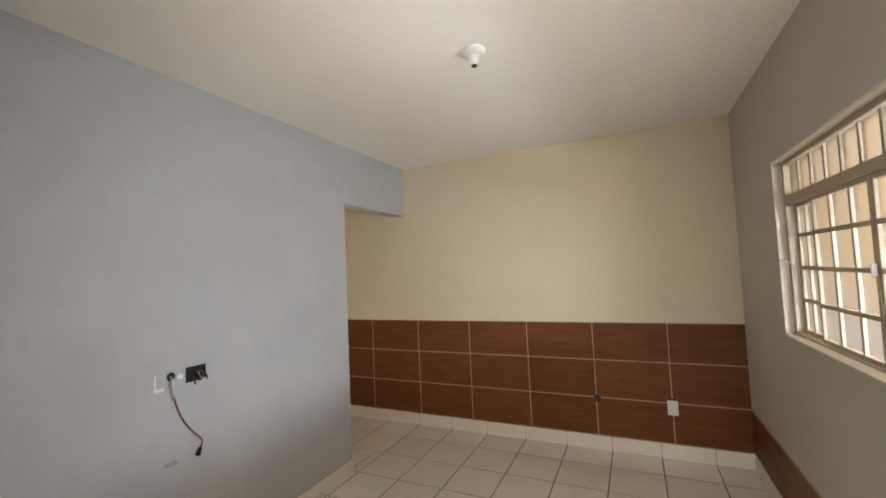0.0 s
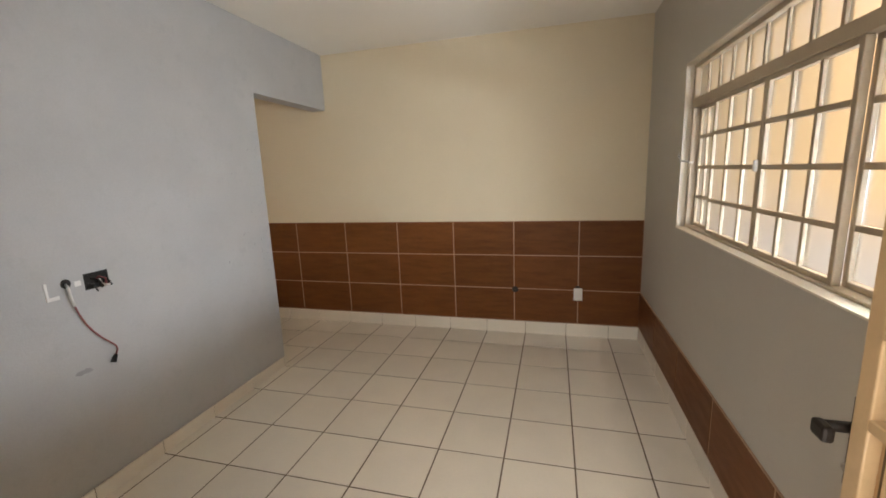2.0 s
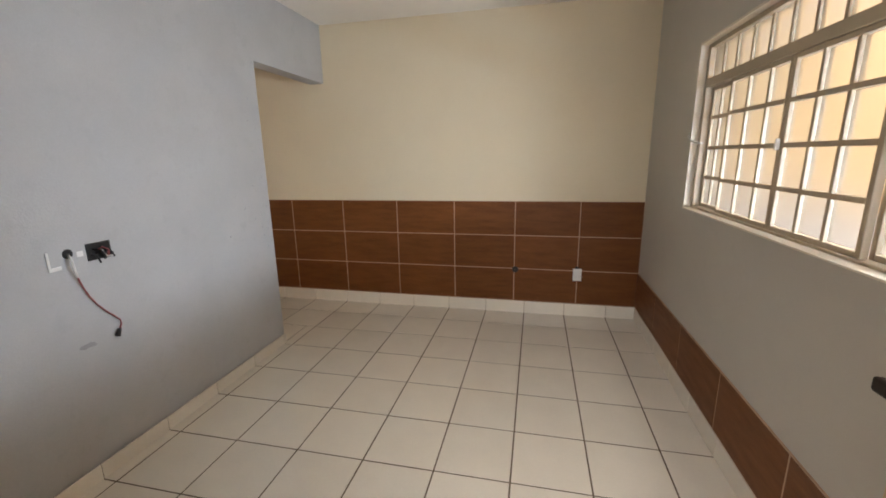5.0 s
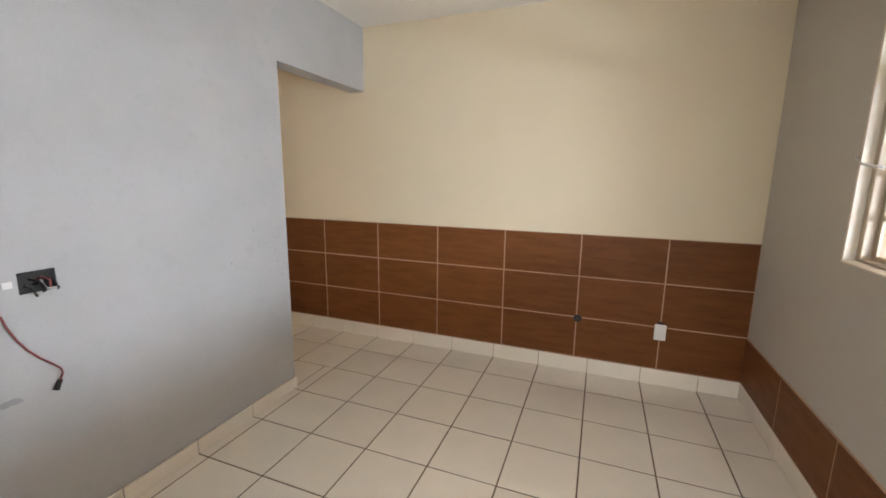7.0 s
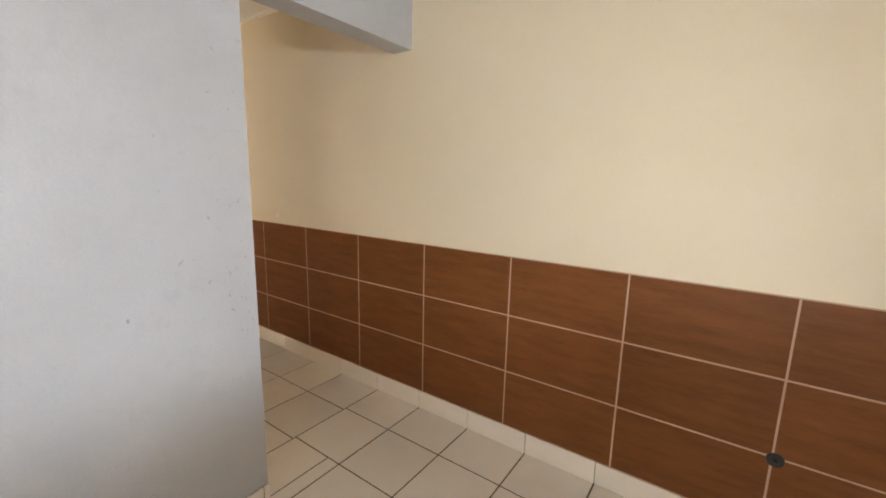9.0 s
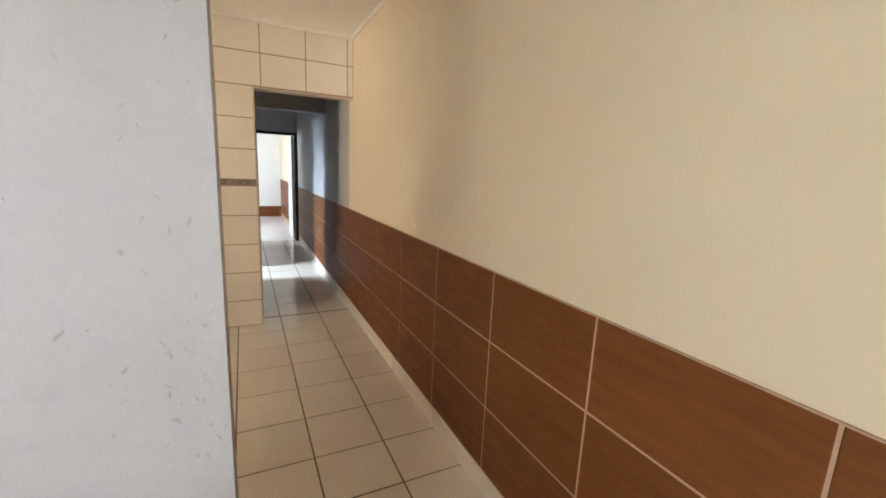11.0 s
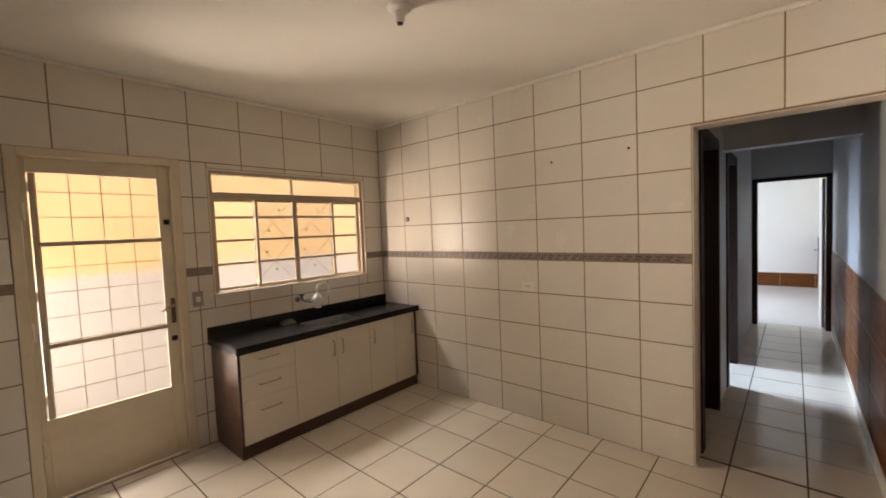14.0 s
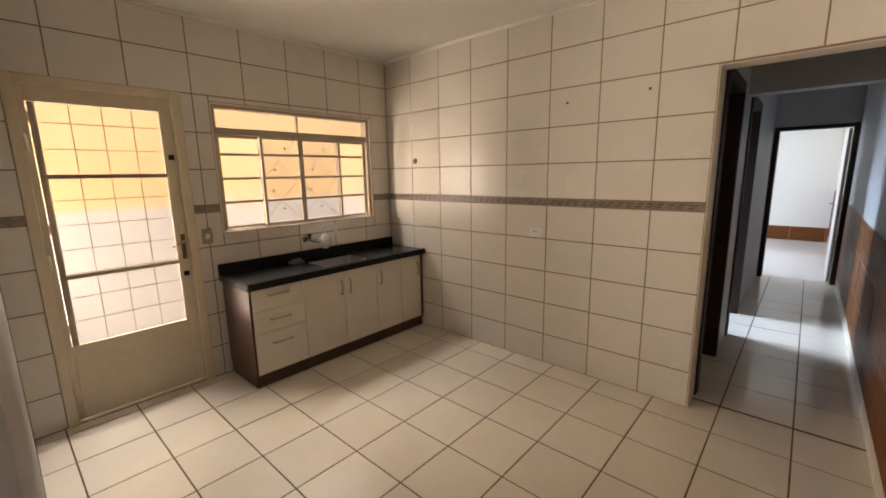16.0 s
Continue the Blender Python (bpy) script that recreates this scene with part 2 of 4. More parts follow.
def tube(bm, pts, r, sides=10, cap=True):
    """A round bar along a line of points."""
    pts = [Vector(p) for p in pts]
    rings = []
    for i, p in enumerate(pts):
        a = pts[max(i - 1, 0)]
        b = pts[min(i + 1, len(pts) - 1)]
        d = (b - a).normalized()
        u = d.orthogonal().normalized() if abs(d.z) > 0.95 else d.cross(Vector((0, 0, 1)))
        if u.length < 1e-4:
            u = d.orthogonal()
        u.normalize()
        w = d.cross(u)
        rr = r[i] if isinstance(r, (list, tuple)) else r
        rings.append([bm.verts.new(p + (u * math.cos(2 * math.pi * k / sides) + w * math.sin(2 * math.pi * k / sides)) * rr)
                      for k in range(sides)])
    for a, b in zip(rings, rings[1:]):
        best = min(range(sides), key=lambda s: (b[s].co - a[0].co).length)
        for k in range(sides):
            f = bm.faces.new((a[k], a[(k + 1) % sides], b[(k + 1 + best) % sides], b[(k + best) % sides]))
            f.smooth = True
    if cap:
        bm.faces.new(rings[0][::-1])
        bm.faces.new(rings[-1])
    return bm


def turned(bm, profile, centre, axis="z", sides=24):
    """A body of revolution from (radius, height) pairs about an axis through centre."""
    c = Vector(centre)
    rot = {"z": Matrix.Identity(3), "y": Matrix.Rotation(radians(90), 3, "X"), "x": Matrix.Rotation(radians(90), 3, "Y")}[axis]
    rings = []
    for r, h in profile:
        rings.append([bm.verts.new(c + rot @ Vector((r * math.cos(2 * math.pi * k / sides), r * math.sin(2 * math.pi * k / sides), h)))
                      for k in range(sides)])
    for a, b in zip(rings, rings[1:]):
        for k in range(sides):
            f = bm.faces.new((a[k], a[(k + 1) % sides], b[(k + 1) % sides], b[k]))
            f.smooth = True
    bm.faces.new(rings[0][::-1])
    bm.faces.new(rings[-1])
    return bm


def finish(name, bm, material):
    bmesh.ops.recalc_face_normals(bm, faces=bm.faces)
    me = bpy.data.meshes.new(name)
    bm.to_mesh(me)
    bm.free()
    me.materials.append(material)
    return new(name, me)


def part(name, bm, material, parent, label=""):
    ob = finish(name, bm, material)
    ob.parent = parent
    ob.matrix_parent_inverse = parent.matrix_world.inverted()
    if label:
        ob["label"] = label
    return ob


def thing(name, at, label, category, group="", kind=""):
    ob = new(name)
    ob.empty_display_size = 0.1
    ob.matrix_world = Matrix.Translation(at)
    return tagged(ob, label, category, group, kind)


def structure(name, bm, material, label, category):
    return tagged(finish(name, bm, material), label, category, "", "structure")


def cut(rects, hole):
    """Rectangles (u0, u1, v0, v1) less one hole."""
    out = []
    a0, a1, b0, b1 = hole
    for u0, u1, v0, v1 in rects:
        if a0 >= u1 or a1 <= u0 or b0 >= v1 or b1 <= v0:
            out.append((u0, u1, v0, v1))
            continue
        if a0 > u0:
            out.append((u0, a0, v0, v1))
        if a1 < u1:
            out.append((a1, u1, v0, v1))
        m0, m1 = max(u0, a0), min(u1, a1)
        if b0 > v0:
            out.append((m0, m1, v0, b0))
        if b1 < v1:
            out.append((m0, m1, b1, v1))
    return out


def wall(name, axis, face, back, u0, u1, z0, z1, holes, material, label):
    """A wall with real openings; axis is the one that it stands across."""
    rects = [(u0, u1, z0, z1)]
    for h in holes:
        rects = cut(rects, h)
    bm = bmesh.new()
    for a, b, c, d in rects:
        if axis == "y":
            box(bm, a, b, face, back, c, d)
        else:
            box(bm, face, back, a, b, c, d)
    return structure(name, bm, material, label, "wall")


PIECES = {}


def piece_mesh(name, w, h, thick, chamfer, material):
    key = (name, round(w, 4), round(h, 4), thick)
    if key not in PIECES:
        c = min(chamfer, w * 0.3, h * 0.3)
        v = []
        for inset, z in ((0, 0), (0, thick - c * 0.6), (c, thick)):
            v += [(inset, inset, z), (w - inset, inset, z), (w - inset, h - inset, z), (inset, h - inset, z)]
        f = [(8, 9, 10, 11)]
        for k in range(4):
            q = (k + 1) % 4
            f += [(k, q, 4 + q, 4 + k), (4 + k, 4 + q, 8 + q, 8 + k)]
        me = bpy.data.meshes.new(name)
        me.from_pydata(v, [], f)
        me.materials.append(material)
        PIECES[key] = me
    return PIECES[key]


def lay(parent, name, origin, udir, vdir, ulines, vlines, joint, thick, material, holes=(), chamfer=0.002, jitter=0.0006):
    """Tiles between the lines of a grid on a plane, each a piece of its own."""
    o, u, v = Vector(origin), Vector(udir), Vector(vdir)
    n = u.cross(v)
    for u0, u1 in zip(ulines, ulines[1:]):
        for v0, v1 in zip(vlines, vlines[1:]):
            rects = [(u0, u1, v0, v1)]
            for h in holes:
                rects = cut(rects, h)
            for a, b, c, d in rects:
                w, hgt = b - a - joint, d - c - joint
                if w < 0.012 or hgt < 0.012:
                    continue
                me = piece_mesh(name, w, hgt, thick, chamfer, material)
                ob = new(name, me)
                p = o + u * (a + joint / 2) + v * (c + joint / 2) + n * random.uniform(-jitter, jitter)
                m = Matrix((u, v, n)).transposed().to_4x4()
                m.translation = p
                ob.parent = parent
                ob.matrix_parent_inverse = parent.matrix_world.inverted()
                ob.matrix_basis = m


def lines(start, stop, pitch, anchor):
    """Grid lines of a pitch through anchor, clipped to start..stop."""
    k0 = math.ceil((start - anchor) / pitch - 1e-6)
    out = [start]
    x = anchor + k0 * pitch
    while x < stop - 1e-6:
        if x > start + 1e-6:
            out.append(x)
        x += pitch
    return out + [stop]


# ---- the plan ----
G = 0.368                 # pitch of the floor tiles
NORTH = 1.033             # long wall shared by living room, kitchen and corridor
EAST = 0.252              # wall with the living room window
PART_A, PART_B = -2.662, -2.803   # faces of the partition
PART_END = 0.03
SOUTH = -2.69             # outside wall of the kitchen
SOUTH_A = -2.67           # outside wall of the living room
WEST = -5.688             # tiled kitchen wall with the corridor's opening
OPEN_Y = 0.185             # edge of the corridor's opening
CORR_END = -10.12
CEIL = 2.68
KCEIL = 2.65
LINTEL = 2.176
WIN = (-1.82, 0.12, 1.14, 2.10)         # living room window
KWIN = (-5.475, -4.003, 1.12, 2.085)      # kitchen window
KDOOR = (-3.82, -2.96, 0.0, 2.125)       # kitchen door
FDOOR = (-0.952, 0.055, 0.0, 2.13)        # front door
D1 = (-6.70, -5.94, 0.0, 2.12)
D2 = (-8.05, -7.29, 0.0, 2.12)

wall("wall_north", "y", NORTH, NORTH + 0.15, -14.3, EAST + 0.15, 0, CEIL + 0.1, [], M_CREAM,
     "cream painted plaster wall above a brown tiled dado")
wall("wall_east", "x", EAST, EAST + 0.15, SOUTH_A - 0.18, NORTH, 0, CEIL + 0.1, [WIN], M_GREY_WARM_BOUNCE,
     "grey painted plaster wall with a steel window")
wall("wall_south_living", "y", SOUTH_A, SOUTH_A - 0.18, PART_A, EAST, 0, CEIL + 0.1, [FDOOR], M_GREY,
     "grey painted plaster wall round the front door")
wall("wall_partition", "x", PART_A, PART_B, SOUTH - 0.16, NORTH, 0, CEIL + 0.1, [(PART_END, NORTH + 1, -1, LINTEL)], M_PARTITION,
     "grey painted partition ending in a wide opening under a beam")
wall("wall_south_kitchen", "y", SOUTH - 0.002, SOUTH - 0.16, WEST - 0.15, PART_B, 0, CEIL + 0.1, [KWIN, KDOOR], M_WGROUT,
     "kitchen outside wall faced with glossy white tiles")
wall("wall_west_kitchen", "x", WEST - 0.002, WEST - 0.15, SOUTH, NORTH, 0, CEIL + 0.1, [(OPEN_Y, NORTH + 1, -1, 2.117)], M_WGROUT,
     "kitchen wall faced with glossy white tiles beside the corridor")
wall("wall_corridor", "y", 0.19, 0.05, CORR_END, WEST - 0.15, 0, CEIL + 0.1, [D1, D2], M_GREY,
     "grey painted corridor wall with two door openings")
wall("wall_corridor_end", "x", CORR_END, CORR_END - 0.14, -2.4, NORTH, 0, CEIL + 0.1, [(0.215, 1.02, -1, 2.03)], M_GREY,
     "grey painted wall round the end bedroom door")
structure("opening_lining", boxes((WEST - 0.15, WEST + 0.001, OPEN_Y, OPEN_Y + 0.006, 0, 2.111), (WEST - 0.15, WEST + 0.001, OPEN_Y, NORTH, 2.111, 2.117)), M_REVEAL,
          "cream plastered lining of the corridor opening", "lining")
structure("corridor_beam", boxes((-7.17, -7.03, 0.19, NORTH, 2.12, CEIL)), M_GREY, "grey painted beam across the corridor", "beam")
wall("wall_bedroom_divider", "x", -6.95, -7.05, -2.4, 0.05, 0, CEIL, [], M_WHITE_PAINT, "plain white bedroom wall")
wall("wall_bedrooms_south", "y", -2.4, -2.52, -14.3, WEST - 0.15, 0, CEIL, [], M_WHITE_PAINT, "plain white bedroom wall")
wall("wall_end_bedroom", "x", -14.3, -14.42, -2.4, NORTH, 0, CEIL, [], M_WHITE_PAINT, "plain white bedroom wall over a brown tile skirting")
for nm, spec in (("ceiling_living", (PART_A, EAST, SOUTH_A, NORTH)), ("ceiling_kitchen", (WEST, PART_B, SOUTH, NORTH)),
                 ("ceiling_corridor", (CORR_END, WEST - 0.15, 0.19, NORTH)), ("ceiling_bedrooms", (-14.3, WEST - 0.15, -2.4, 0.05)),
                 ("ceiling_end_bedroom", (-14.3, CORR_END - 0.14, 0.05, NORTH))):
    structure(nm, boxes((*spec, KCEIL if "kitchen" in nm else CEIL, CEIL + 0.08)), M_CEIL, "flat ceiling painted matt off-white", "ceiling")
structure("roof", boxes((-14.5, EAST + 0.15, -2.85, NORTH + 0.15, CEIL + 0.11, CEIL + 0.25)), M_ROOF, "low roof over the house", "roof")
structure("cornice", boxes((WEST, PART_B, NORTH - 0.025, NORTH, KCEIL - 0.025, KCEIL), (WEST, WEST + 0.025, SOUTH, NORTH - 0.025, KCEIL - 0.025, KCEIL),
                           (WEST + 0.025, PART_B, SOUTH, SOUTH + 0.025, KCEIL - 0.025, KCEIL), bevel=0.006), M_CEIL,
          "narrow white cornice round the kitchen ceiling", "cornice")

# outside: passages between the house and its yellow boundary wall
structure("ground", boxes((-60, 60, -60, 60, -0.25, -0.06)), M_CONCRETE, "pale concrete ground round the house", "ground")
XB, YB = 1.75, -4.25
for nm, spec in (("boundary_wall_east", (XB, XB + 0.15, YB - 0.15, 6.0)), ("boundary_wall_south", (-14.5, -1.6, YB - 0.15, YB))):
    structure(nm, boxes((*spec, 1.02 if nm[-4:] == "east" else 1.26, 3.1)), M_YELLOW, "yellow painted boundary wall", "wall")
    structure(nm + "_base", boxes((spec[0] - 0.004 * (nm[-4:] == "east"), spec[1], spec[2], spec[3] + 0.004 * (nm[-4:] != "east"), -0.06, 1.02 if nm[-4:] == "east" else 1.26)), M_WHITEWASH,
              "white painted lower part of the boundary wall", "wall")

# ---- floor and tiles' beds ----
floor_living = structure("floor_living", boxes((PART_A, EAST + 0.15, SOUTH_A - 0.18, NORTH, -0.1, -0.0022), (PART_B, PART_A, PART_END, NORTH, -0.1, -0.0022)), M_GROUT,
                         "cream ceramic floor tiles with dark brown joints", "floor")
floor_kitchen = structure("floor_kitchen", boxes((WEST - 0.15, PART_B, SOUTH - 0.16, NORTH, -0.1, -0.0022)), M_GROUT,
                          "cream ceramic floor tiles with dark brown joints", "floor")
floor_corridor = structure("floor_corridor", boxes((CORR_END - 0.14, WEST - 0.15, 0.05, NORTH, -0.1, -0.0022)), M_GROUT,
                           "glossy cream ceramic corridor floor", "floor")
floor_bedrooms = structure("floor_bedrooms", boxes((-14.3, WEST - 0.15, -2.4, 0.05, -0.1, 0.0), (-14.3, CORR_END - 0.14, 0.05, NORTH, -0.1, 0.0)), M_PALE_FLOOR,
                           "glossy bedroom floor, coloured pale for reflected white light", "floor")

# ---- living room ----


def steel_window(name, axis, face, depth, rect, leaves, rows, transom, top_bars, label, swap=1):
    """A steel window in an opening: frame, transom light, fixed and sliding leaves with glazing bars, panes and sill.
    leaves: (u0, u1, offset, inner vertical bars)."""
    u0, u1, z0, z1 = rect

    def bx(a, b, d0, d1, c, d):
        return (face + d0 * swap, face + d1 * swap, a, b, c, d) if axis == "x" else (a, b, face + d0 * swap, face + d1 * swap, c, d)

    at = (face, (u0 + u1) / 2, z0) if axis == "x" else ((u0 + u1) / 2, face, z0)
    w = thing(name, at, label, "window", kind="structure")
    r = 0.004
    part("reveal", boxes(bx(u0, u0 + 0.012, 0, depth, z0, z1), bx(u1 - 0.012, u1, 0, depth, z0, z1),
                         bx(u0 + 0.012, u1 - 0.012, 0, depth, z1 - 0.012, z1)), M_REVEAL, w)
    part("window_sill", boxes(bx(u0 + 0.012, u1 - 0.012, -0.008, depth + 0.05, z0, z0 + 0.008), bevel=0.002), M_REVEAL, w)
    a, b = u0 + 0.012, u1 - 0.012
    fz0, fz1 = z0 + 0.008, z1 - 0.012
    d0, d1 = depth, depth + 0.07
    part("window_frame", boxes(bx(a, a + 0.03, d0, d1, fz0, fz1), bx(b - 0.03, b, d0, d1, fz0, fz1),
                                          bx(a + 0.03, b - 0.03, d0, d1, fz1 - 0.025, fz1), bx(a + 0.03, b - 0.03, d0, d1, fz0, fz0 + 0.012),
                                          bx(a + 0.03, b - 0.03, d0, d1, transom - 0.025, transom + 0.025), bevel=r), M_WIN_METAL, w)
    for u in top_bars:
        part("glazing_bar", boxes(bx(u - 0.009, u + 0.009, d0 + 0.02, d0 + 0.045, transom + 0.025, fz1 - 0.025), bevel=0.002), M_WIN_METAL, w)
    tops = [a + 0.03, *top_bars, b - 0.03]
    for p, q in zip(tops, tops[1:]):
        pane = part("pane", boxes(bx(p, q, d0 + 0.030, d0 + 0.034, transom + 0.025, fz1 - 0.025)), M_RIBBED if name == "window_1" else M_DIMMED_PANE, w)
        pane.visible_shadow = False
    for p, q, off, bars in leaves:
        lo, hi = fz0 + 0.012, transom - 0.025
        e0, e1 = d0 + 0.008 + off, d0 + 0.033 + off
        leaf = part("sash", boxes(bx(p, p + 0.022, e0, e1, lo, hi), bx(q - 0.022, q, e0, e1, lo, hi),
                                  bx(p + 0.022, q - 0.022, e0, e1, lo, lo + 0.02), bx(p + 0.022, q - 0.022, e0, e1, hi - 0.02, hi), bevel=0.003), M_WIN_METAL, w)
        for z in rows:
            part("glazing_bar", boxes(bx(p + 0.022, q - 0.022, e0, e1 + 0.004, z - 0.010, z + 0.010), bevel=0.002), M_WIN_METAL, leaf)
        for u in bars:
            zs = [lo + 0.02, *[z for r0 in rows for z in (r0 - 0.010, r0 + 0.010)], hi - 0.02]
            for s0, s1 in zip(zs[::2], zs[1::2]):
                part("glazing_bar", boxes(bx(u - 0.009, u + 0.009, e0, e1 + 0.004, s0, s1), bevel=0.002), M_WIN_METAL, leaf)
        us = [p + 0.022, *bars, q - 0.022]
        zz = [lo + 0.02, *rows, hi - 0.02]
        for s0, s1 in zip(us, us[1:]):
            for t0, t1 in zip(zz, zz[1:]):
                pane = part("pane", boxes(bx(s0 + 0.004, s1 - 0.004, e0 + 0.012, e0 + 0.015, t0 + 0.004, t1 - 0.004)), M_RIBBED if name == "window_1" or off else M_DIMMED_PANE, leaf)
                pane.visible_shadow = False
    return w


yl, yr = WIN[0] + 0.042, WIN[1] - 0.042
window_1 = steel_window("window_1", "x", EAST, 0.04, WIN,
                        [(yl, -1.275, 0.03, [-1.44, -1.61]), (-1.285, -0.765, 0.0, [-1.106, -0.945]),
                         (-0.765, -0.225, 0.0, [-0.605, -0.42]), (-0.20, yr, 0.03, [-0.045])],
                        [1.335, 1.507, 1.680], 1.875, [-1.626, -1.47, -1.313, -1.156, -1.0, -0.843, -0.687, -0.53, -0.374, -0.217, -0.061],
                        "cream painted steel sliding window with small panes over a sill")
part("latch", boxes((EAST + 0.028, EAST + 0.045, -0.772, -0.758, 1.488, 1.535), bevel=0.004), M_WHITE_PLASTIC, window_1, "white catch between the sashes")
bm = bmesh.new()
tube(bm, [(EAST - 0.004, 0.125, 1.60), (EAST - 0.012, 0.118, 1.575), (EAST - 0.005, 0.085, 1.55), (EAST + 0.02, 0.05, 1.54), (EAST + 0.04, 0.03, 1.535)], 0.006, 8)
part("stay_cord", bm, M_WHITEWIRE, window_1, "frayed white cord tied to the frame")


def front_door():
    """The open front door: steel leaf with a glazed grille."""
    d = thing("door_1", (0.03, SOUTH_A, 0.0), "cream painted steel front door standing open, with glazed grille", "door", kind="structure")
    y0, y1, x0, x1, h = SOUTH_A + 0.01, -1.875, 0.030, 0.066, 2.10
    part("door_frame", boxes((FDOOR[1] - 0.035, FDOOR[1], SOUTH_A - 0.14, SOUTH_A, 0, 2.13), (FDOOR[0], FDOOR[0] + 0.035, SOUTH_A - 0.14, SOUTH_A + 0.004, 0, 2.13),
                             (FDOOR[0] + 0.035, FDOOR[1] - 0.035, SOUTH_A - 0.14, SOUTH_A, 2.095, 2.13), bevel=0.004), M_TAN_METAL, d)
    leaf = part("door_leaf", boxes((x0, x1, y0, y0 + 0.09, 0.012, h - 0.02), (x0, x1, y1 - 0.085, y1, 0.012, h - 0.02),
                                   (x0, x1, y0 + 0.09, y1 - 0.085, 0.012, 0.20), (x0, x1, y0 + 0.09, y1 - 0.085, h - 0.12, h - 0.02), bevel=0.004), M_TAN_METAL, d)
    part("grille_frame", boxes((x0 - 0.024, x0 - 0.0005, y1 - 0.072, y1 - 0.034, 0.02, h - 0.03), bevel=0.003), M_TAN_METAL, leaf)
    for k in range(11):
        z = 0.32 + k * 0.155
        part("grille_bar", boxes((x0 - 0.026, x0 - 0.008, y0 + 0.05, y1 - 0.073, z, z + 0.022), bevel=0.003), M_TAN_METAL, leaf)
    for k in range(4):
        y = y0 + 0.09 + (k + 0.5) * (y1 - y0 - 0.175) / 4
        part("grille_upright", boxes((x0 - 0.008, x0 + 0.004, y - 0.008, y + 0.008, 0.20, h - 0.12), bevel=0.002), M_TAN_METAL, leaf)
    g = part("pane", boxes((x0 + 0.014, x0 + 0.018, y0 + 0.088, y1 - 0.083, 0.198, h - 0.118)), M_GLASS, leaf)
    g.visible_shadow = False
    # raised brown strip gives the shade of a groove; no gap is cut
    part("groove_shade_strip", boxes((x0 - 0.001, x0 + 0.001, y1 - 0.081, y1 - 0.077, 0.03, h - 0.04)), M_LOCK, leaf, "dark strip for the shaded gap beside the grille frame")
    lock = part("lock_plate", boxes((x0 - 0.006, x0 - 0.0005, y1 - 0.028, y1 - 0.004, 0.945, 1.12), bevel=0.0025), M_BRONZE, d, "dark metal lock plate")
    bm = bmesh.new()
    tube(bm, [(x0 - 0.004, y1 - 0.016, 1.065), (x0 - 0.060, y1 - 0.016, 1.065)], 0.010, 12)
    box(bm, x0 - 0.068, x0 - 0.048, y1 - 0.046, y1 - 0.006, 1.046, 1.076, bevel=0.006)
    part("door_handle", bm, M_BRONZE, lock, "dark metal lever handle")
    bm = bmesh.new()
    turned(bm, [(0.008, 0), (0.008, 0.008)], (x0 - 0.013, y1 - 0.016, 0.985), "x", 12)
    part("key_barrel", bm, M_CHROME, lock, "bright key barrel")
    return d


front_door()


def lamp_holder(x, y, CEIL=CEIL, name="ceiling_lamp_holder"):
    """White ceiling rose with a bulb socket and no bulb."""
    ob = thing(name, (x, y, CEIL), "white plastic ceiling lamp holder without a bulb", "lamp holder", "bare lamp holders")
    bm = bmesh.new()
    turned(bm, [(0.058, 0), (0.058, -0.010), (0.050, -0.020), (0.030, -0.028)], (x, y, CEIL))
    part("rose", bm, M_WHITE_PLASTIC, ob)
    bm = bmesh.new()
    turned(bm, [(0.030, -0.028), (0.026, -0.040), (0.021, -0.072), (0.022, -0.078)], (x, y, CEIL))
    part("socket", bm, M_WHITE_PLASTIC, ob)
    # the socket is closed; a black disc paints the shade inside its mouth
    bm = bmesh.new()
    turned(bm, [(0.016, -0.0785), (0.014, -0.084)], (x, y, CEIL), sides=16)
    part("socket_mouth_shade", bm, M_BLACK, ob, "black disc for the shade in the socket mouth")
    for dx in (-0.042, 0.042):
        bm = bmesh.new()
        turned(bm, [(0.005, -0.0185), (0.004, -0.023)], (x + dx, y, CEIL), sides=10)
        part("screw", bm, M_STEEL, ob)
    return ob


lamp_holder(-1.14, -0.82)
lamp_holder(-4.26, -0.81, KCEIL)


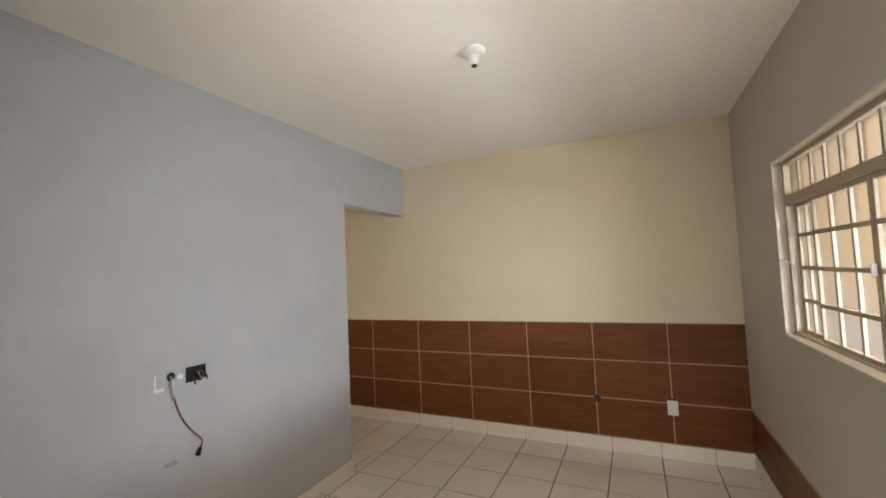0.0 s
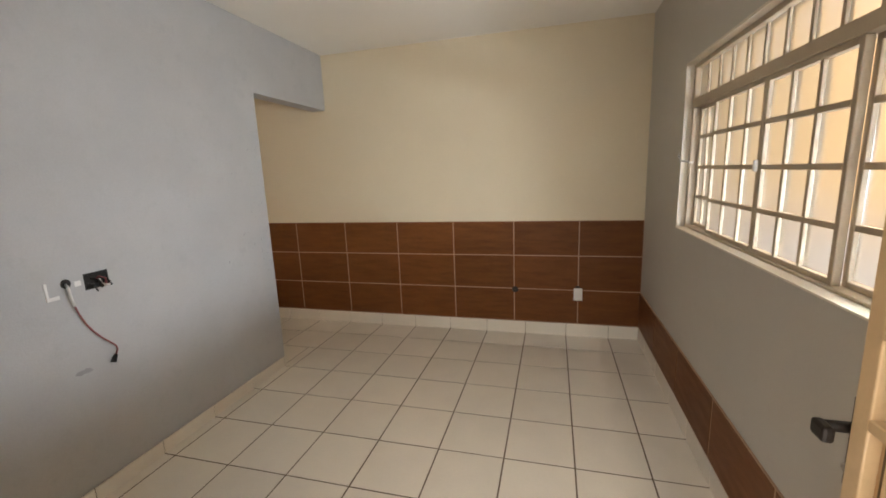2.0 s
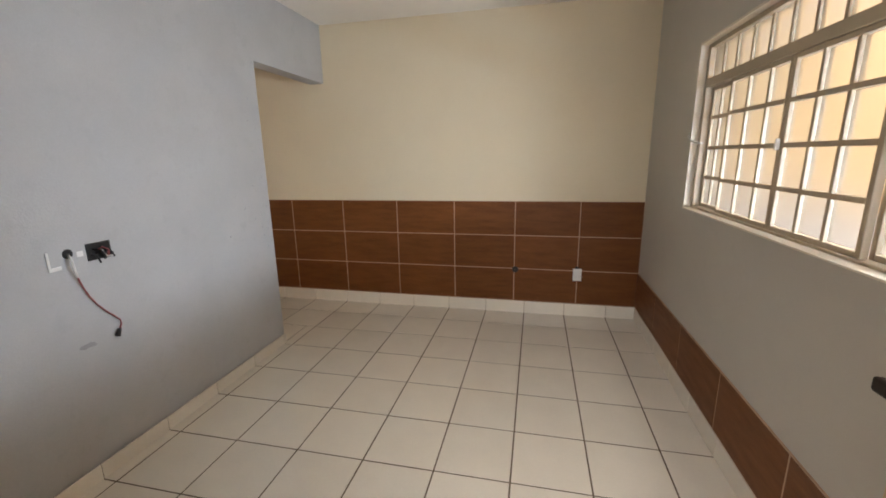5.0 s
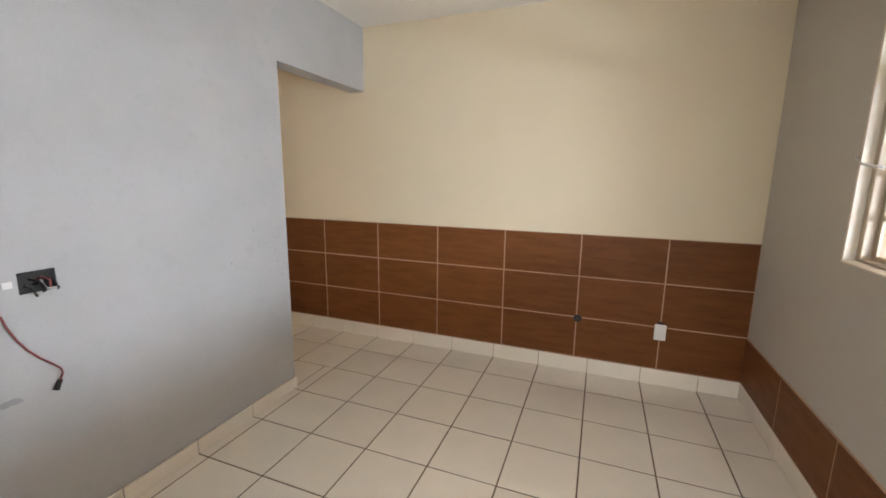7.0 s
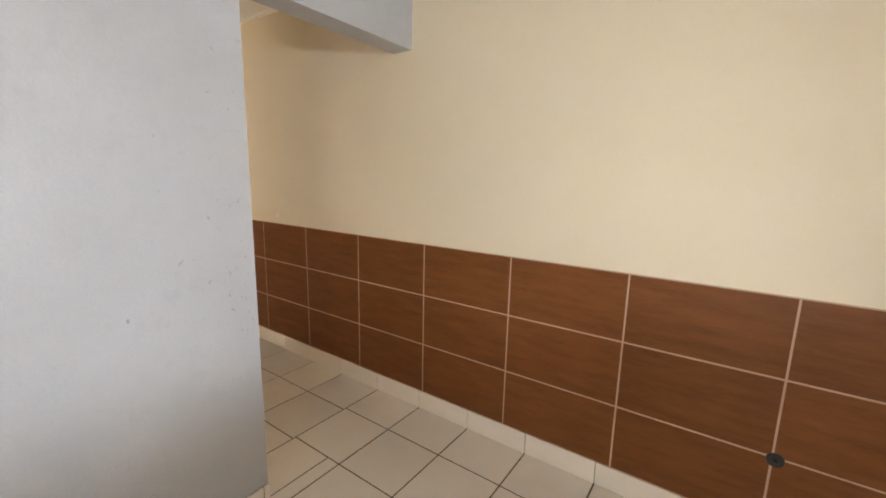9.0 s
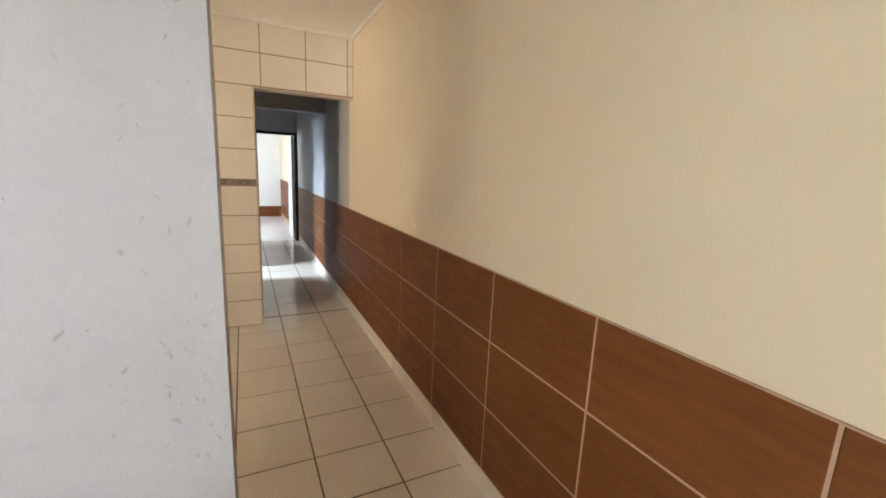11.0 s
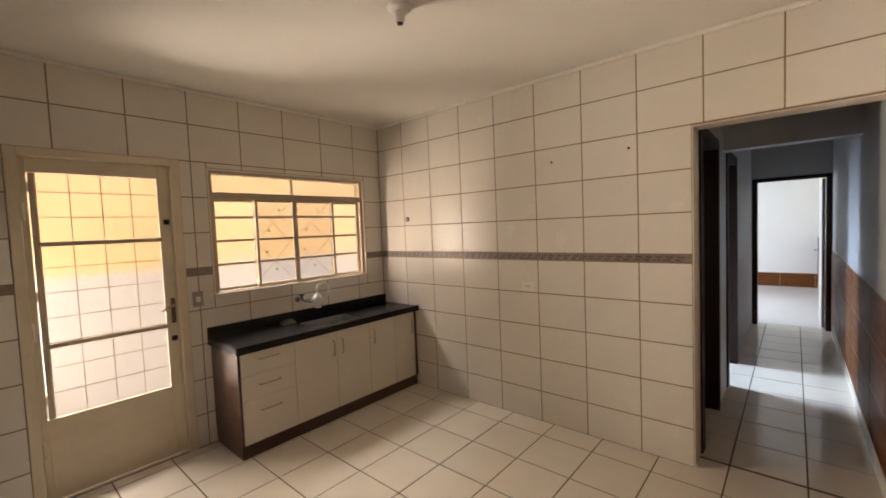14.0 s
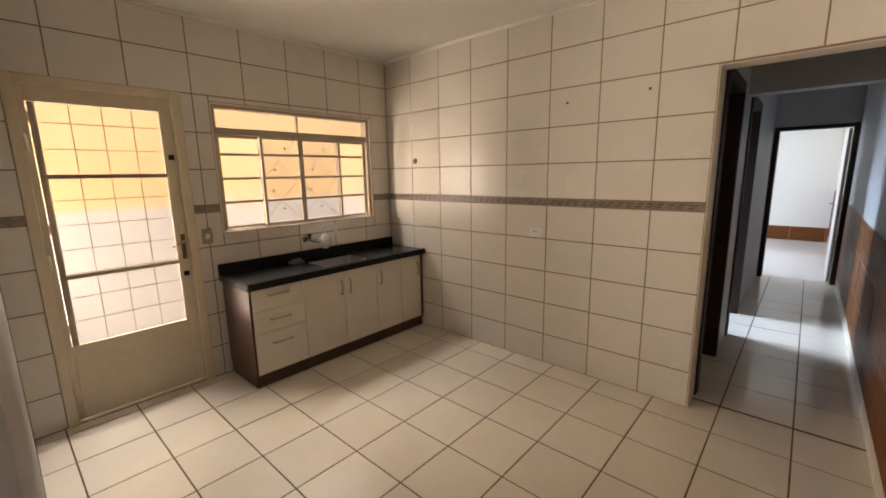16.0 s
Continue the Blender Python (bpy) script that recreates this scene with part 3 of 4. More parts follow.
def open_wall_box():
    """Uncovered electric box in the partition with loose wire ends."""
    x = PART_A
    ob = thing("junction_box", (x, -1.27, 1.075), "open electrical wall box with black wire ends, cover missing", "electrical box")
    y0, y1, z0, z1 = -1.325, -1.215, 1.045, 1.125
    part("box_rim", boxes((x, x + 0.006, y0, y0 + 0.008, z0, z1), (x, x + 0.006, y1 - 0.008, y1, z0, z1),
                          (x, x + 0.006, y0 + 0.008, y1 - 0.008, z0, z0 + 0.008), (x, x + 0.006, y0 + 0.008, y1 - 0.008, z1 - 0.008, z1), bevel=0.0015), M_BLACK, ob)
    # no recess behind: the shade within the box is a black sheet
    part("box_shade_sheet", boxes((x, x + 0.002, y0 + 0.008, y1 - 0.008, z0 + 0.008, z1 - 0.008)), M_BLACK, ob, "flat black sheet for the shaded inside of the box")
    rng = random.Random(4)
    for k in range(7):
        y = y0 + 0.018 + k * 0.012
        z = rng.uniform(z0 + 0.02, z1 - 0.02)
        bm = bmesh.new()
        tube(bm, [(x + 0.002, y, z), (x + 0.016, y + rng.uniform(-0.01, 0.015), z + rng.uniform(-0.01, 0.015)),
                  (x + 0.028, y + rng.uniform(0.0, 0.03), z - rng.uniform(0.0, 0.03)), (x + 0.022, y + rng.uniform(0.01, 0.04), z - rng.uniform(0.02, 0.045))], 0.0042, 7)
        part("wire", bm, (M_BLACK, M_BRONZE, M_BLACK, M_PINKWIRE, M_WHITEWIRE, M_BLACK, M_BRONZE)[k], ob)
    return ob


def hanging_cable():
    x = PART_A
    ob = thing("broken_switch", (x, -1.43, 1.07), "broken white switch plate with a pink cable hanging out", "switch")
    part("plate_end", boxes((x, x + 0.007, -1.487, -1.476, 1.035, 1.12), bevel=0.002), M_WHITE_PLASTIC, ob)
    part("plate_strap", boxes((x, x + 0.005, -1.476, -1.435, 1.035, 1.052), bevel=0.0015), M_WHITE_PLASTIC, ob)
    part("plate_tab", boxes((x, x + 0.005, -1.368, -1.34, 1.075, 1.10), bevel=0.0015), M_WHITE_PLASTIC, ob)
    # wall is not cut; a raised black disc paints the hole's shade
    bm = bmesh.new()
    turned(bm, [(0.022, 0), (0.020, 0.003)], (x, -1.40, 1.098), "x", 14)
    part("hole", bm, M_BLACK, ob, "black disc for the shade in the hole behind the plate")
    bm = bmesh.new()
    tube(bm, [(x + 0.002, -1.402, 1.095), (x + 0.03, -1.41, 1.075), (x + 0.026, -1.405, 1.03), (x + 0.016, -1.392, 0.99)], 0.0065, 8)
    part("sleeve", bm, M_WHITEWIRE, ob, "white cable sleeve")
    bm = bmesh.new()
    tube(bm, [(x + 0.016, -1.392, 0.99), (x + 0.012, -1.378, 0.94), (x + 0.012, -1.358, 0.885), (x + 0.014, -1.335, 0.84), (x + 0.014, -1.303, 0.795),
              (x + 0.014, -1.27, 0.757), (x + 0.014, -1.248, 0.73), (x + 0.014, -1.245, 0.71), (x + 0.014, -1.257, 0.685)], 0.0038, 8)
    part("cable", bm, M_PINKWIRE, ob, "pink twin cable")
    bm = bmesh.new()
    tube(bm, [(x + 0.014, -1.257, 0.687), (x + 0.014, -1.275, 0.652)], [0.008, 0.012], 8)
    part("cable_end", bm, M_BLACK, ob, "taped cable end")
    return ob


open_wall_box()
hanging_cable()


def scuff(y, z, w, h, seed):
    """A thin smear of dirt with an uneven outline on the partition."""
    rng = random.Random(seed)
    bm = bmesh.new()
    rim = [(y + w * math.cos(k * math.pi / 8) * rng.uniform(0.55, 1.1), z + h * math.sin(k * math.pi / 8) * rng.uniform(0.55, 1.1)) for k in range(16)]
    back = [bm.verts.new((PART_A, p, q)) for p, q in rim]
    front = [bm.verts.new((PART_A + 0.0006, p, q)) for p, q in rim]
    bm.faces.new(front)
    for k in range(16):
        bm.faces.new((back[k], back[k - 1], front[k - 1], front[k]))
    return tagged(finish("scuff_mark", bm, M_SCUFF), "faint grey scuff on the painted partition", "mark")


scuff(-1.40, 0.66, 0.045, 0.016, 3)
scuff(-0.42, 0.98, 0.006, 0.010, 5)


def paint_scrapes():
    """Small chips and scratches in the paint towards the free end of the partition."""
    rng = random.Random(21)
    bm = bmesh.new()
    for k in range(80):
        y = PART_END - 0.010 - abs(rng.gauss(0, 0.13))
        z = rng.choice((rng.gauss(1.45, 0.20), rng.gauss(1.10, 0.14), rng.uniform(0.6, 2.3)))
        size = rng.uniform(0.5, 1.0) ** 2
        w, h, lean, n = 0.0028 * size * rng.uniform(0.5, 1.8), 0.009 * size, rng.uniform(-1.3, 1.3), rng.choice((8, 10, 12))
        rim = []
        for q in range(n):
            a = q * 2 * math.pi / n
            p, t = w * math.cos(a) * rng.uniform(0.2, 1.6), h * math.sin(a) * rng.uniform(0.3, 1.5)
            rim.append((min(y + p + t * lean, PART_END - 0.001), z + t))
        back = [bm.verts.new((PART_A, *p)) for p in rim]
        front = [bm.verts.new((PART_A + 0.0005, *p)) for p in rim]
        bm.faces.new(front)
        for q in range(n):
            bm.faces.new((back[q], back[q - 1], front[q - 1], front[q]))
    return tagged(finish("paint_scrapes", bm, M_SCRAPE), "scattered grey scrapes in the partition's paint", "scrapes", "", "stuff")


paint_scrapes()


def socket_plate(name, centre, axis, face_sign, label, holes=True, w=0.075, h=0.115):
    """A wall plate with a rocker or outlet."""
    cx, cy, cz = centre
    ob = thing(name, centre, label, "outlet")

    def bx(a, b, d0, d1, c, d):
        return (cx + d0 * face_sign, cx + d1 * face_sign, cy + a, cy + b, cz + c, cz + d) if axis == "x" else \
            (cx + a, cx + b, cy + d0 * face_sign, cy + d1 * face_sign, cz + c, cz + d)

    part("plate", boxes(bx(-w / 2, w / 2, 0, 0.008, -h / 2, h / 2), bevel=0.003), M_WHITE_PLASTIC, ob)
    part("insert", boxes(bx(-w * 0.27, w * 0.27, 0.008, 0.0105, -h * 0.2, h * 0.2), bevel=0.001), M_WHITE_PLASTIC, ob)
    if holes:
        # raised black squares put the shade of pin openings into colour
        for a in (-0.012, 0.012):
            part("pin_hole_shade", boxes(bx(a - 0.0045, a + 0.0045, 0.0105, 0.0112, -0.0045, 0.0045)), M_BLACK, ob)
    return ob


socket_plate("wall_outlet", (-0.268, NORTH - 0.011, 0.405), "y", -1, "white wall outlet plate set on brown tiles", False)
hole = thing("outlet_hole", (-0.828, NORTH - 0.011, 0.432), "round uncovered outlet hole in a brown tile", "electrical box")
# solid black disc on an uncut tile, painted as the opening's shade
part("rim", turned(bmesh.new(), [(0.030, 0), (0.028, 0.004)], (-0.828, NORTH - 0.011, 0.432), "y", 18), M_BLACK, hole)
bm = bmesh.new()
tube(bm, [(-0.836, NORTH - 0.013, 0.43), (-0.833, NORTH - 0.024, 0.438), (-0.82, NORTH - 0.022, 0.428)], 0.005, 8)
part("wire", bm, M_BLACK, hole)
plug = thing("blanking_plate", (-4.05, NORTH, 1.16), "blank cover plate painted over in wall cream", "cover plate")
part("plate", boxes((-4.13, -4.03, NORTH - 0.004, NORTH, 1.10, 1.21), bevel=0.0015), M_CREAM, plug)
bm = bmesh.new()
turned(bm, [(0.012, 0.0), (0.012, 0.004), (0.006, 0.007)], (-4.05, NORTH - 0.004, 1.138), "y", 14)
part("button", bm, M_WHITE_PLASTIC, plug, "small white button")
tag_bm = boxes((-0.29, -0.255, NORTH - 0.013, NORTH - 0.011, 0.462, 0.482))
tagged(finish("chipped_tile_patch", tag_bm, M_BLACK), "dark chipped patch above the outlet plate", "mark")

# ---- kitchen ----


def kitchen_door():
    """Closed steel door with three glass lights and a square mesh outside."""
    x0, x1, _, h = KDOOR
    y = SOUTH - 0.03
    d = thing("door_2", ((x0 + x1) / 2, y, 0), "closed cream steel kitchen door with three glass lights", "door", kind="structure")
    part("door_frame", boxes((x0, x0 + 0.055, SOUTH - 0.10, SOUTH + 0.012, 0, h), (x1 - 0.055, x1, SOUTH - 0.10, SOUTH + 0.012, 0, h),
                             (x0 + 0.055, x1 - 0.055, SOUTH - 0.10, SOUTH + 0.012, h - 0.05, h), bevel=0.005), M_CREAM_METAL, d)
    a, b = x0 + 0.057, x1 - 0.057
    ga, gb = -3.695, -3.078
    hb = gb + 0.030
    leaf = part("door_leaf", boxes((a, ga, y - 0.035, y, 0.012, h - 0.052), (hb, b, y - 0.035, y, 0.012, h - 0.052),
                                   (ga, hb, y - 0.035, y, 0.012, 0.505), (ga, hb, y - 0.035, y, 1.985, h - 0.052), bevel=0.003), M_CREAM_METAL, d)
    part("casement_stile", boxes((gb, gb + 0.024, y - 0.03, y + 0.004, 0.508, 1.982), bevel=0.003), M_WIN_METAL, leaf, "brown-edged hinged glazing frame")
    for z in (0.62, 1.25, 1.90):
        part("casement_hinge", boxes((gb + 0.024, hb, y - 0.03, y + 0.004, z - 0.03, z + 0.03), bevel=0.002), M_CREAM_METAL, leaf)
    for z in (0.945, 1.56):
        part("glazing_bar", boxes((ga, gb, y - 0.026, y + 0.001, z - 0.014, z + 0.014), bevel=0.003), M_WIN_METAL, leaf)
    for z0, z1 in ((0.505, 0.933), (0.957, 1.548), (1.572, 1.985)):
        g = part("pane", boxes((ga, gb, y - 0.016, y - 0.012, z0, z1)), M_DIMMED_PANE, leaf)
        g.visible_shadow = False
        part("glazing_bead", boxes((ga, ga + 0.008, y - 0.011, y - 0.001, z0, z1), (gb - 0.008, gb, y - 0.011, y - 0.001, z0, z1)), M_CREAM_METAL, leaf)
    for k in range(1, 4):
        xx = ga + k * (gb - ga) / 4
        part("mesh_rod", boxes((xx - 0.0022, xx + 0.0022, y - 0.0265, y - 0.0225, 0.505, 1.985)), M_MESH, leaf)
    for k in range(1, 10):
        zz = 0.505 + k * 0.152
        part("mesh_rod", boxes((ga, gb, y - 0.0225, y - 0.0185, zz - 0.0022, zz + 0.0022)), M_MESH, leaf)
    for z in (0.35, 1.05, 1.75):
        bm = bmesh.new()
        tube(bm, [(x1 - 0.06, SOUTH + 0.016, z - 0.05), (x1 - 0.06, SOUTH + 0.016, z + 0.05)], 0.008, 10)
        part("hinge", bm, M_CREAM_METAL, d)
    part("bolt_plate", boxes((a + 0.018, a + 0.052, y, y + 0.016, 1.665, 1.70), bevel=0.003), M_BRONZE, d, "dark sliding bolt")
    part("lower_bolt_plate", boxes((a + 0.018, a + 0.052, y, y + 0.014, 0.835, 0.87), bevel=0.003), M_BRONZE, d, "dark sliding bolt")
    lock = part("lock_plate", boxes((a + 0.016, a + 0.044, y, y + 0.006, 0.96, 1.14), bevel=0.002), M_LOCK, d, "worn brown metal lock plate")
    bm = bmesh.new()
    tube(bm, [(a + 0.03, y + 0.004, 1.09), (a + 0.03, y + 0.042, 1.09), (a + 0.06, y + 0.05, 1.085), (a + 0.11, y + 0.048, 1.06)], 0.0085, 10)
    part("door_handle", bm, M_HANDLE, lock, "worn brass lever handle")
    return d


kitchen_door()
kx0, kx1 = KWIN[0] + 0.042, KWIN[1] - 0.042
window_2 = steel_window("window_2", "y", SOUTH - 0.004, 0.02, KWIN,
                        [(kx0, -5.105, 0.03, []), (-5.125, -4.72, 0.0, []), (-4.72, -4.365, 0.0, []), (-4.385, kx1, 0.03, [])],
                        [1.345, 1.53, 1.715], 1.885, [-4.71], "cream steel sliding window over the kitchen sink", swap=-1)
grille = thing("window_grille", (-4.79, SOUTH - 0.125, KWIN[2]), "thin steel security grille with small rosettes outside the window", "grille")
for xa, xb in ((-5.11, -4.73), (-4.71, -4.39)):
    for n, (za, zb) in enumerate(((1.17, 1.50), (1.84, 1.50), (1.50, 1.17), (1.50, 1.84))):
        bm = bmesh.new()
        yy = SOUTH - 0.112 - 0.005 * (n % 2)
        tube(bm, [(xa, yy, za), (xb, yy, zb)], 0.0022, 6)
        part("bar", bm, M_MESH, grille)
    for k, z in enumerate((1.26, 1.42, 1.60, 1.78)):
        x = xa + (xb - xa) * (0.45, 0.70, 0.62, 0.30)[k]
        bm = bmesh.new()
        turned(bm, [(0.007, 0.005), (0.013, 0), (0.007, -0.005)], (x, SOUTH - 0.112, z), "y", 8)
        part("rosette", bm, M_MESH, grille)


def handle_bar(bm, p, q, stand):
    """A bow handle from p to q that stands off along +y."""
    p, q = Vector(p), Vector(q)
    o = Vector((0, stand, 0))
    tube(bm, [p, p + o * 0.8, p + (q - p) * 0.08 + o, q + (p - q) * 0.08 + o, q + o * 0.8, q], 0.0055, 8)


def sink_cabinet():
    """Base cabinet under the sink: drawers and four doors."""
    x0, x1, yb, yf = WEST + 0.008, -3.95, SOUTH + 0.002, -2.225
    c = thing("sink_cabinet", ((x0 + x1) / 2, yb, 0), "off-white sink cabinet with dark brown sides and plinth", "cabinet")
    part("plinth", boxes((x0, x1 - 0.004, yb, yf - 0.012, 0, 0.095), bevel=0.002), M_CARCASS, c, "dark brown plinth")
    part("body", boxes((x0, x0 + 0.026, yb, yf + 0.008, 0.0955, 0.755), (x1 - 0.018, x1, yb, yf, 0.095, 0.755), (x0 + 0.026, x1 - 0.018, yb, yf - 0.02, 0.0955, 0.113),
                       (x0 + 0.026, x1 - 0.018, yb, yb + 0.01, 0.113, 0.755), (x0 + 0.026, x1 - 0.018, yf - 0.06, yf - 0.02, 0.725, 0.755), bevel=0.0015), M_CARCASS, c, "dark brown carcass")
    f0, f1 = yf - 0.016, yf + 0.004
    xs = [-4.37, x1 - 0.020]
    for z0, z1, hz in ((0.585, 0.748, 0.692), (0.415, 0.581, 0.508), (0.102, 0.411, 0.325)):
        dr = part("drawer", boxes((xs[0] + 0.002, xs[1], f0, f1, z0, z1), bevel=0.002), M_LAMINATE, c)
        bm = bmesh.new()
        handle_bar(bm, (-4.24, f1, hz), (-4.09, f1, hz), 0.026)
        part("handle", bm, M_HANDLE, dr, "satin metal bow handle")
    for a, b, hx in ((-4.745, -4.37, -4.707), (-5.09, -4.745, -4.79), (-5.39, -5.09, -5.13), (x0 + 0.027, -5.39, -5.60)):
        door = part("door", boxes((a + 0.002, b - 0.002, f0, f1, 0.102, 0.748), bevel=0.002), M_LAMINATE, c)
        bm = bmesh.new()
        handle_bar(bm, (hx, f1, 0.555), (hx, f1, 0.675), 0.026)
        part("handle", bm, M_HANDLE, door, "satin metal bow handle")
    return c


sink_cabinet()
cx0, cx1, cyb, cyf = WEST + 0.003, -3.93, SOUTH + 0.003, -2.175
SINK = (-5.05, -4.60, -2.555, -2.27)
top = thing("worktop", ((cx0 + cx1) / 2, cyb, 0.755), "black granite worktop with upstand and sunken sink", "worktop")
bm = bmesh.new()
for a, b, c, d in cut([(cx0, cx1, cyb, cyf)], SINK):
    box(bm, a, b, c, d, 0.755, 0.800)
part("slab", bm, M_GRANITE, top)
part("raised_rim", boxes((cx0, cx1, cyf - 0.022, cyf, 0.800, 0.808), (cx1 - 0.022, cx1, cyb + 0.02, cyf - 0.022, 0.800, 0.808), bevel=0.002), M_GRANITE, top)
part("upstand", boxes((cx0, cx1, cyb, cyb + 0.02, 0.800, 0.885), bevel=0.002), M_GRANITE, top)
sink = thing("sink_basin", ((SINK[0] + SINK[1]) / 2, -2.45, 0.65), "stainless steel sink basin set in black granite", "sink")
sx0, sx1, sy0, sy1 = SINK
part("basin", boxes((sx0, sx1, sy0, sy1, 0.66, 0.664), (sx0, sx0 + 0.004, sy0, sy1, 0.664, 0.796), (sx1 - 0.004, sx1, sy0, sy1, 0.664, 0.796),
                    (sx0 + 0.004, sx1 - 0.004, sy0, sy0 + 0.004, 0.664, 0.796), (sx0 + 0.004, sx1 - 0.004, sy1 - 0.004, sy1, 0.664, 0.796)), M_STEEL, sink)
bm = bmesh.new()
turned(bm, [(0.04, 0.664), (0.036, 0.668), (0.012, 0.666)], ((sx0 + sx1) / 2, -2.45, 0))
part("drain", bm, M_CHROME, sink)

TX, TY = -4.80, SOUTH + 0.13
tap = thing("filter_tap", (-4.68, SOUTH, 0.98), "white wall tap with swivel spout and clear filter bowl", "tap")
bm = bmesh.new()
turned(bm, [(0.030, 0.0), (0.027, -0.010), (0.015, -0.014)], (-4.68, SOUTH, 0.985), "y", 18)
part("wall_flange", bm, M_CHROME, tap)
bm = bmesh.new()
tube(bm, [(-4.68, SOUTH + 0.012, 0.985), (-4.68, SOUTH + 0.07, 0.985), (-4.69, SOUTH + 0.11, 0.98), (-4.72, TY, 0.972), (-4.75, TY, 0.965)], 0.015, 12)
part("tap_body", bm, M_CHROME, tap)
bm = bmesh.new()
turned(bm, [(0.012, 1.0), (0.013, 1.02), (0.024, 1.024), (0.026, 1.034), (0.018, 1.040)], (-4.68, SOUTH + 0.075, 0), sides=16)
part("knob", bm, M_BLACK, tap, "dark round tap knob")
bm = bmesh.new()
turned(bm, [(0.020, 0.912), (0.034, 0.915), (0.045, 0.930), (0.049, 0.955), (0.046, 0.985), (0.034, 1.008), (0.018, 1.020), (0.013, 1.034)], (TX, TY, 0), sides=24)
part("filter_bowl", bm, M_BOWL, tap, "cloudy white round water filter")
bm = bmesh.new()
turned(bm, [(0.026, 0.900), (0.029, 0.903), (0.029, 0.916), (0.024, 0.918)], (TX, TY, 0), sides=20)
part("bowl_cap", bm, M_WHITE_PLASTIC, tap)
bm = bmesh.new()
arc = [(TX - 0.048 + 0.048 * math.cos(a), TY + 0.012 * (1 - math.cos(a)), 1.066 + 0.046 * math.sin(a)) for a in [math.pi * k / 10 for k in range(11)]]
tube(bm, [(TX, TY, 1.030), *arc, (TX - 0.100, TY + 0.024, 1.040)], 0.011, 10)
part("spout", bm, M_WHITE_PLASTIC, tap, "white bent spout")
bm = bmesh.new()
tube(bm, [(TX - 0.099, TY + 0.024, 1.044), (TX - 0.102, TY + 0.024, 1.030), (TX - 0.106, TY + 0.024, 1.004)], [0.012, 0.017, 0.016], 12)
part("spout_tip", bm, M_WHITE_PLASTIC, tap, "wider white spout nozzle")

soap = thing("soap_dish", (-4.53, -2.60, 0.80), "small grey soap dish on the worktop", "soap dish")
part("dish", boxes((-4.59, -4.47, -2.635, -2.565, 0.8, 0.822), bevel=0.008), M_SPONGE, soap)
part("soap", boxes((-4.572, -4.488, -2.622, -2.578, 0.8225, 0.838), bevel=0.007), M_SPONGE, soap, "worn dull soap")

socket_plate("double_outlet", (WEST, -0.947, 1.076), "x", 1, "white double outlet plate on white tiles", w=0.115, h=0.075)
switch = thing("light_switch", (-3.885, SOUTH, 1.11), "aged grey switch box on tiles beside the door", "switch")
part("plate", boxes((-3.92, -3.85, SOUTH, SOUTH + 0.012, 1.055, 1.165), bevel=0.004), M_BOX, switch)
part("rocker", boxes((-3.90, -3.87, SOUTH + 0.012, SOUTH + 0.017, 1.09, 1.13), bevel=0.003), M_WHITE_PLASTIC, switch, "yellowed white rocker")
socket_plate("door_switch", (-2.86, SOUTH, 1.47), "y", 1, "white switch box in the tiled corner", False, 0.07, 0.13)
pipe = thing("pipe_stub", (WEST, -2.285, 1.665), "short capped brass water pipe from tiles", "pipe")
part("pipe", turned(bmesh.new(), [(0.016, 0), (0.016, 0.03), (0.012, 0.032)], (WEST, -2.285, 1.665), "x", 14), M_HANDLE, pipe)
part("flange", turned(bmesh.new(), [(0.026, 0), (0.024, 0.004)], (WEST, -2.285, 1.665), "x", 16), M_BRONZE, pipe)
for yy, zz in ((-0.72, 2.02), (-0.175, 2.04)):
    peg = finish("wall_plug", turned(bmesh.new(), [(0.009, 0), (0.007, 0.006)], (WEST, yy, zz), "x", 10), M_BLACK)
    tagged(peg, "dark screw plug stuck in a white tile", "wall plug")

# ---- corridor and bedrooms ----


def jamb_set(name, rect, label):
    """Dark wooden lining of a doorway in the corridor wall."""
    a, b, _, h = rect
    ob = thing(name, ((a + b) / 2, 0.12, 0), label, "door frame", kind="structure")
    for u0, u1 in ((a, a + 0.03), (b - 0.03, b)):
        part("jamb", boxes((u0, u1, 0.035, 0.205, 0, h), bevel=0.003), M_DARKWOOD, ob)
    part("head", boxes((a + 0.03, b - 0.03, 0.035, 0.205, h - 0.03, h), bevel=0.003), M_DARKWOOD, ob)
    for u0, u1 in ((a - 0.05, a), (b, b + 0.05)):
        part("architrave", boxes((u0, u1, 0.19, 0.202, 0, h + 0.05), bevel=0.003), M_DARKWOOD, ob)
    part("architrave", boxes((a, b, 0.19, 0.202, h, h + 0.05), bevel=0.003), M_DARKWOOD, ob)
    return ob


f1 = jamb_set("door_3", D1, "dark stained wooden door frame, door closed")
part("door_leaf", boxes((D1[0] + 0.032, D1[1] - 0.032, 0.042, 0.077, 0.005, D1[3] - 0.032), bevel=0.002), M_DARKWOOD, f1)
f2 = jamb_set("door_4", D2, "dark stained wooden door frame of a bright bedroom")
part("door_leaf", boxes((D2[0] + 0.004, D2[0] + 0.039, -0.70, 0.034, 0.005, D2[3] - 0.032), bevel=0.002), M_DARKWOOD, f2)
f3 = thing("door_5", (CORR_END, 0.65, 0), "dark wooden door frame with a white door standing open", "door", kind="structure")
X = CORR_END
part("jamb", boxes((X - 0.15, X + 0.012, 0.20, 0.255, 0, 2.03), bevel=0.003), M_DARKWOOD, f3)
part("jamb", boxes((X - 0.15, X + 0.012, 0.972, 1.025, 0, 2.03), bevel=0.003), M_DARKWOOD, f3)
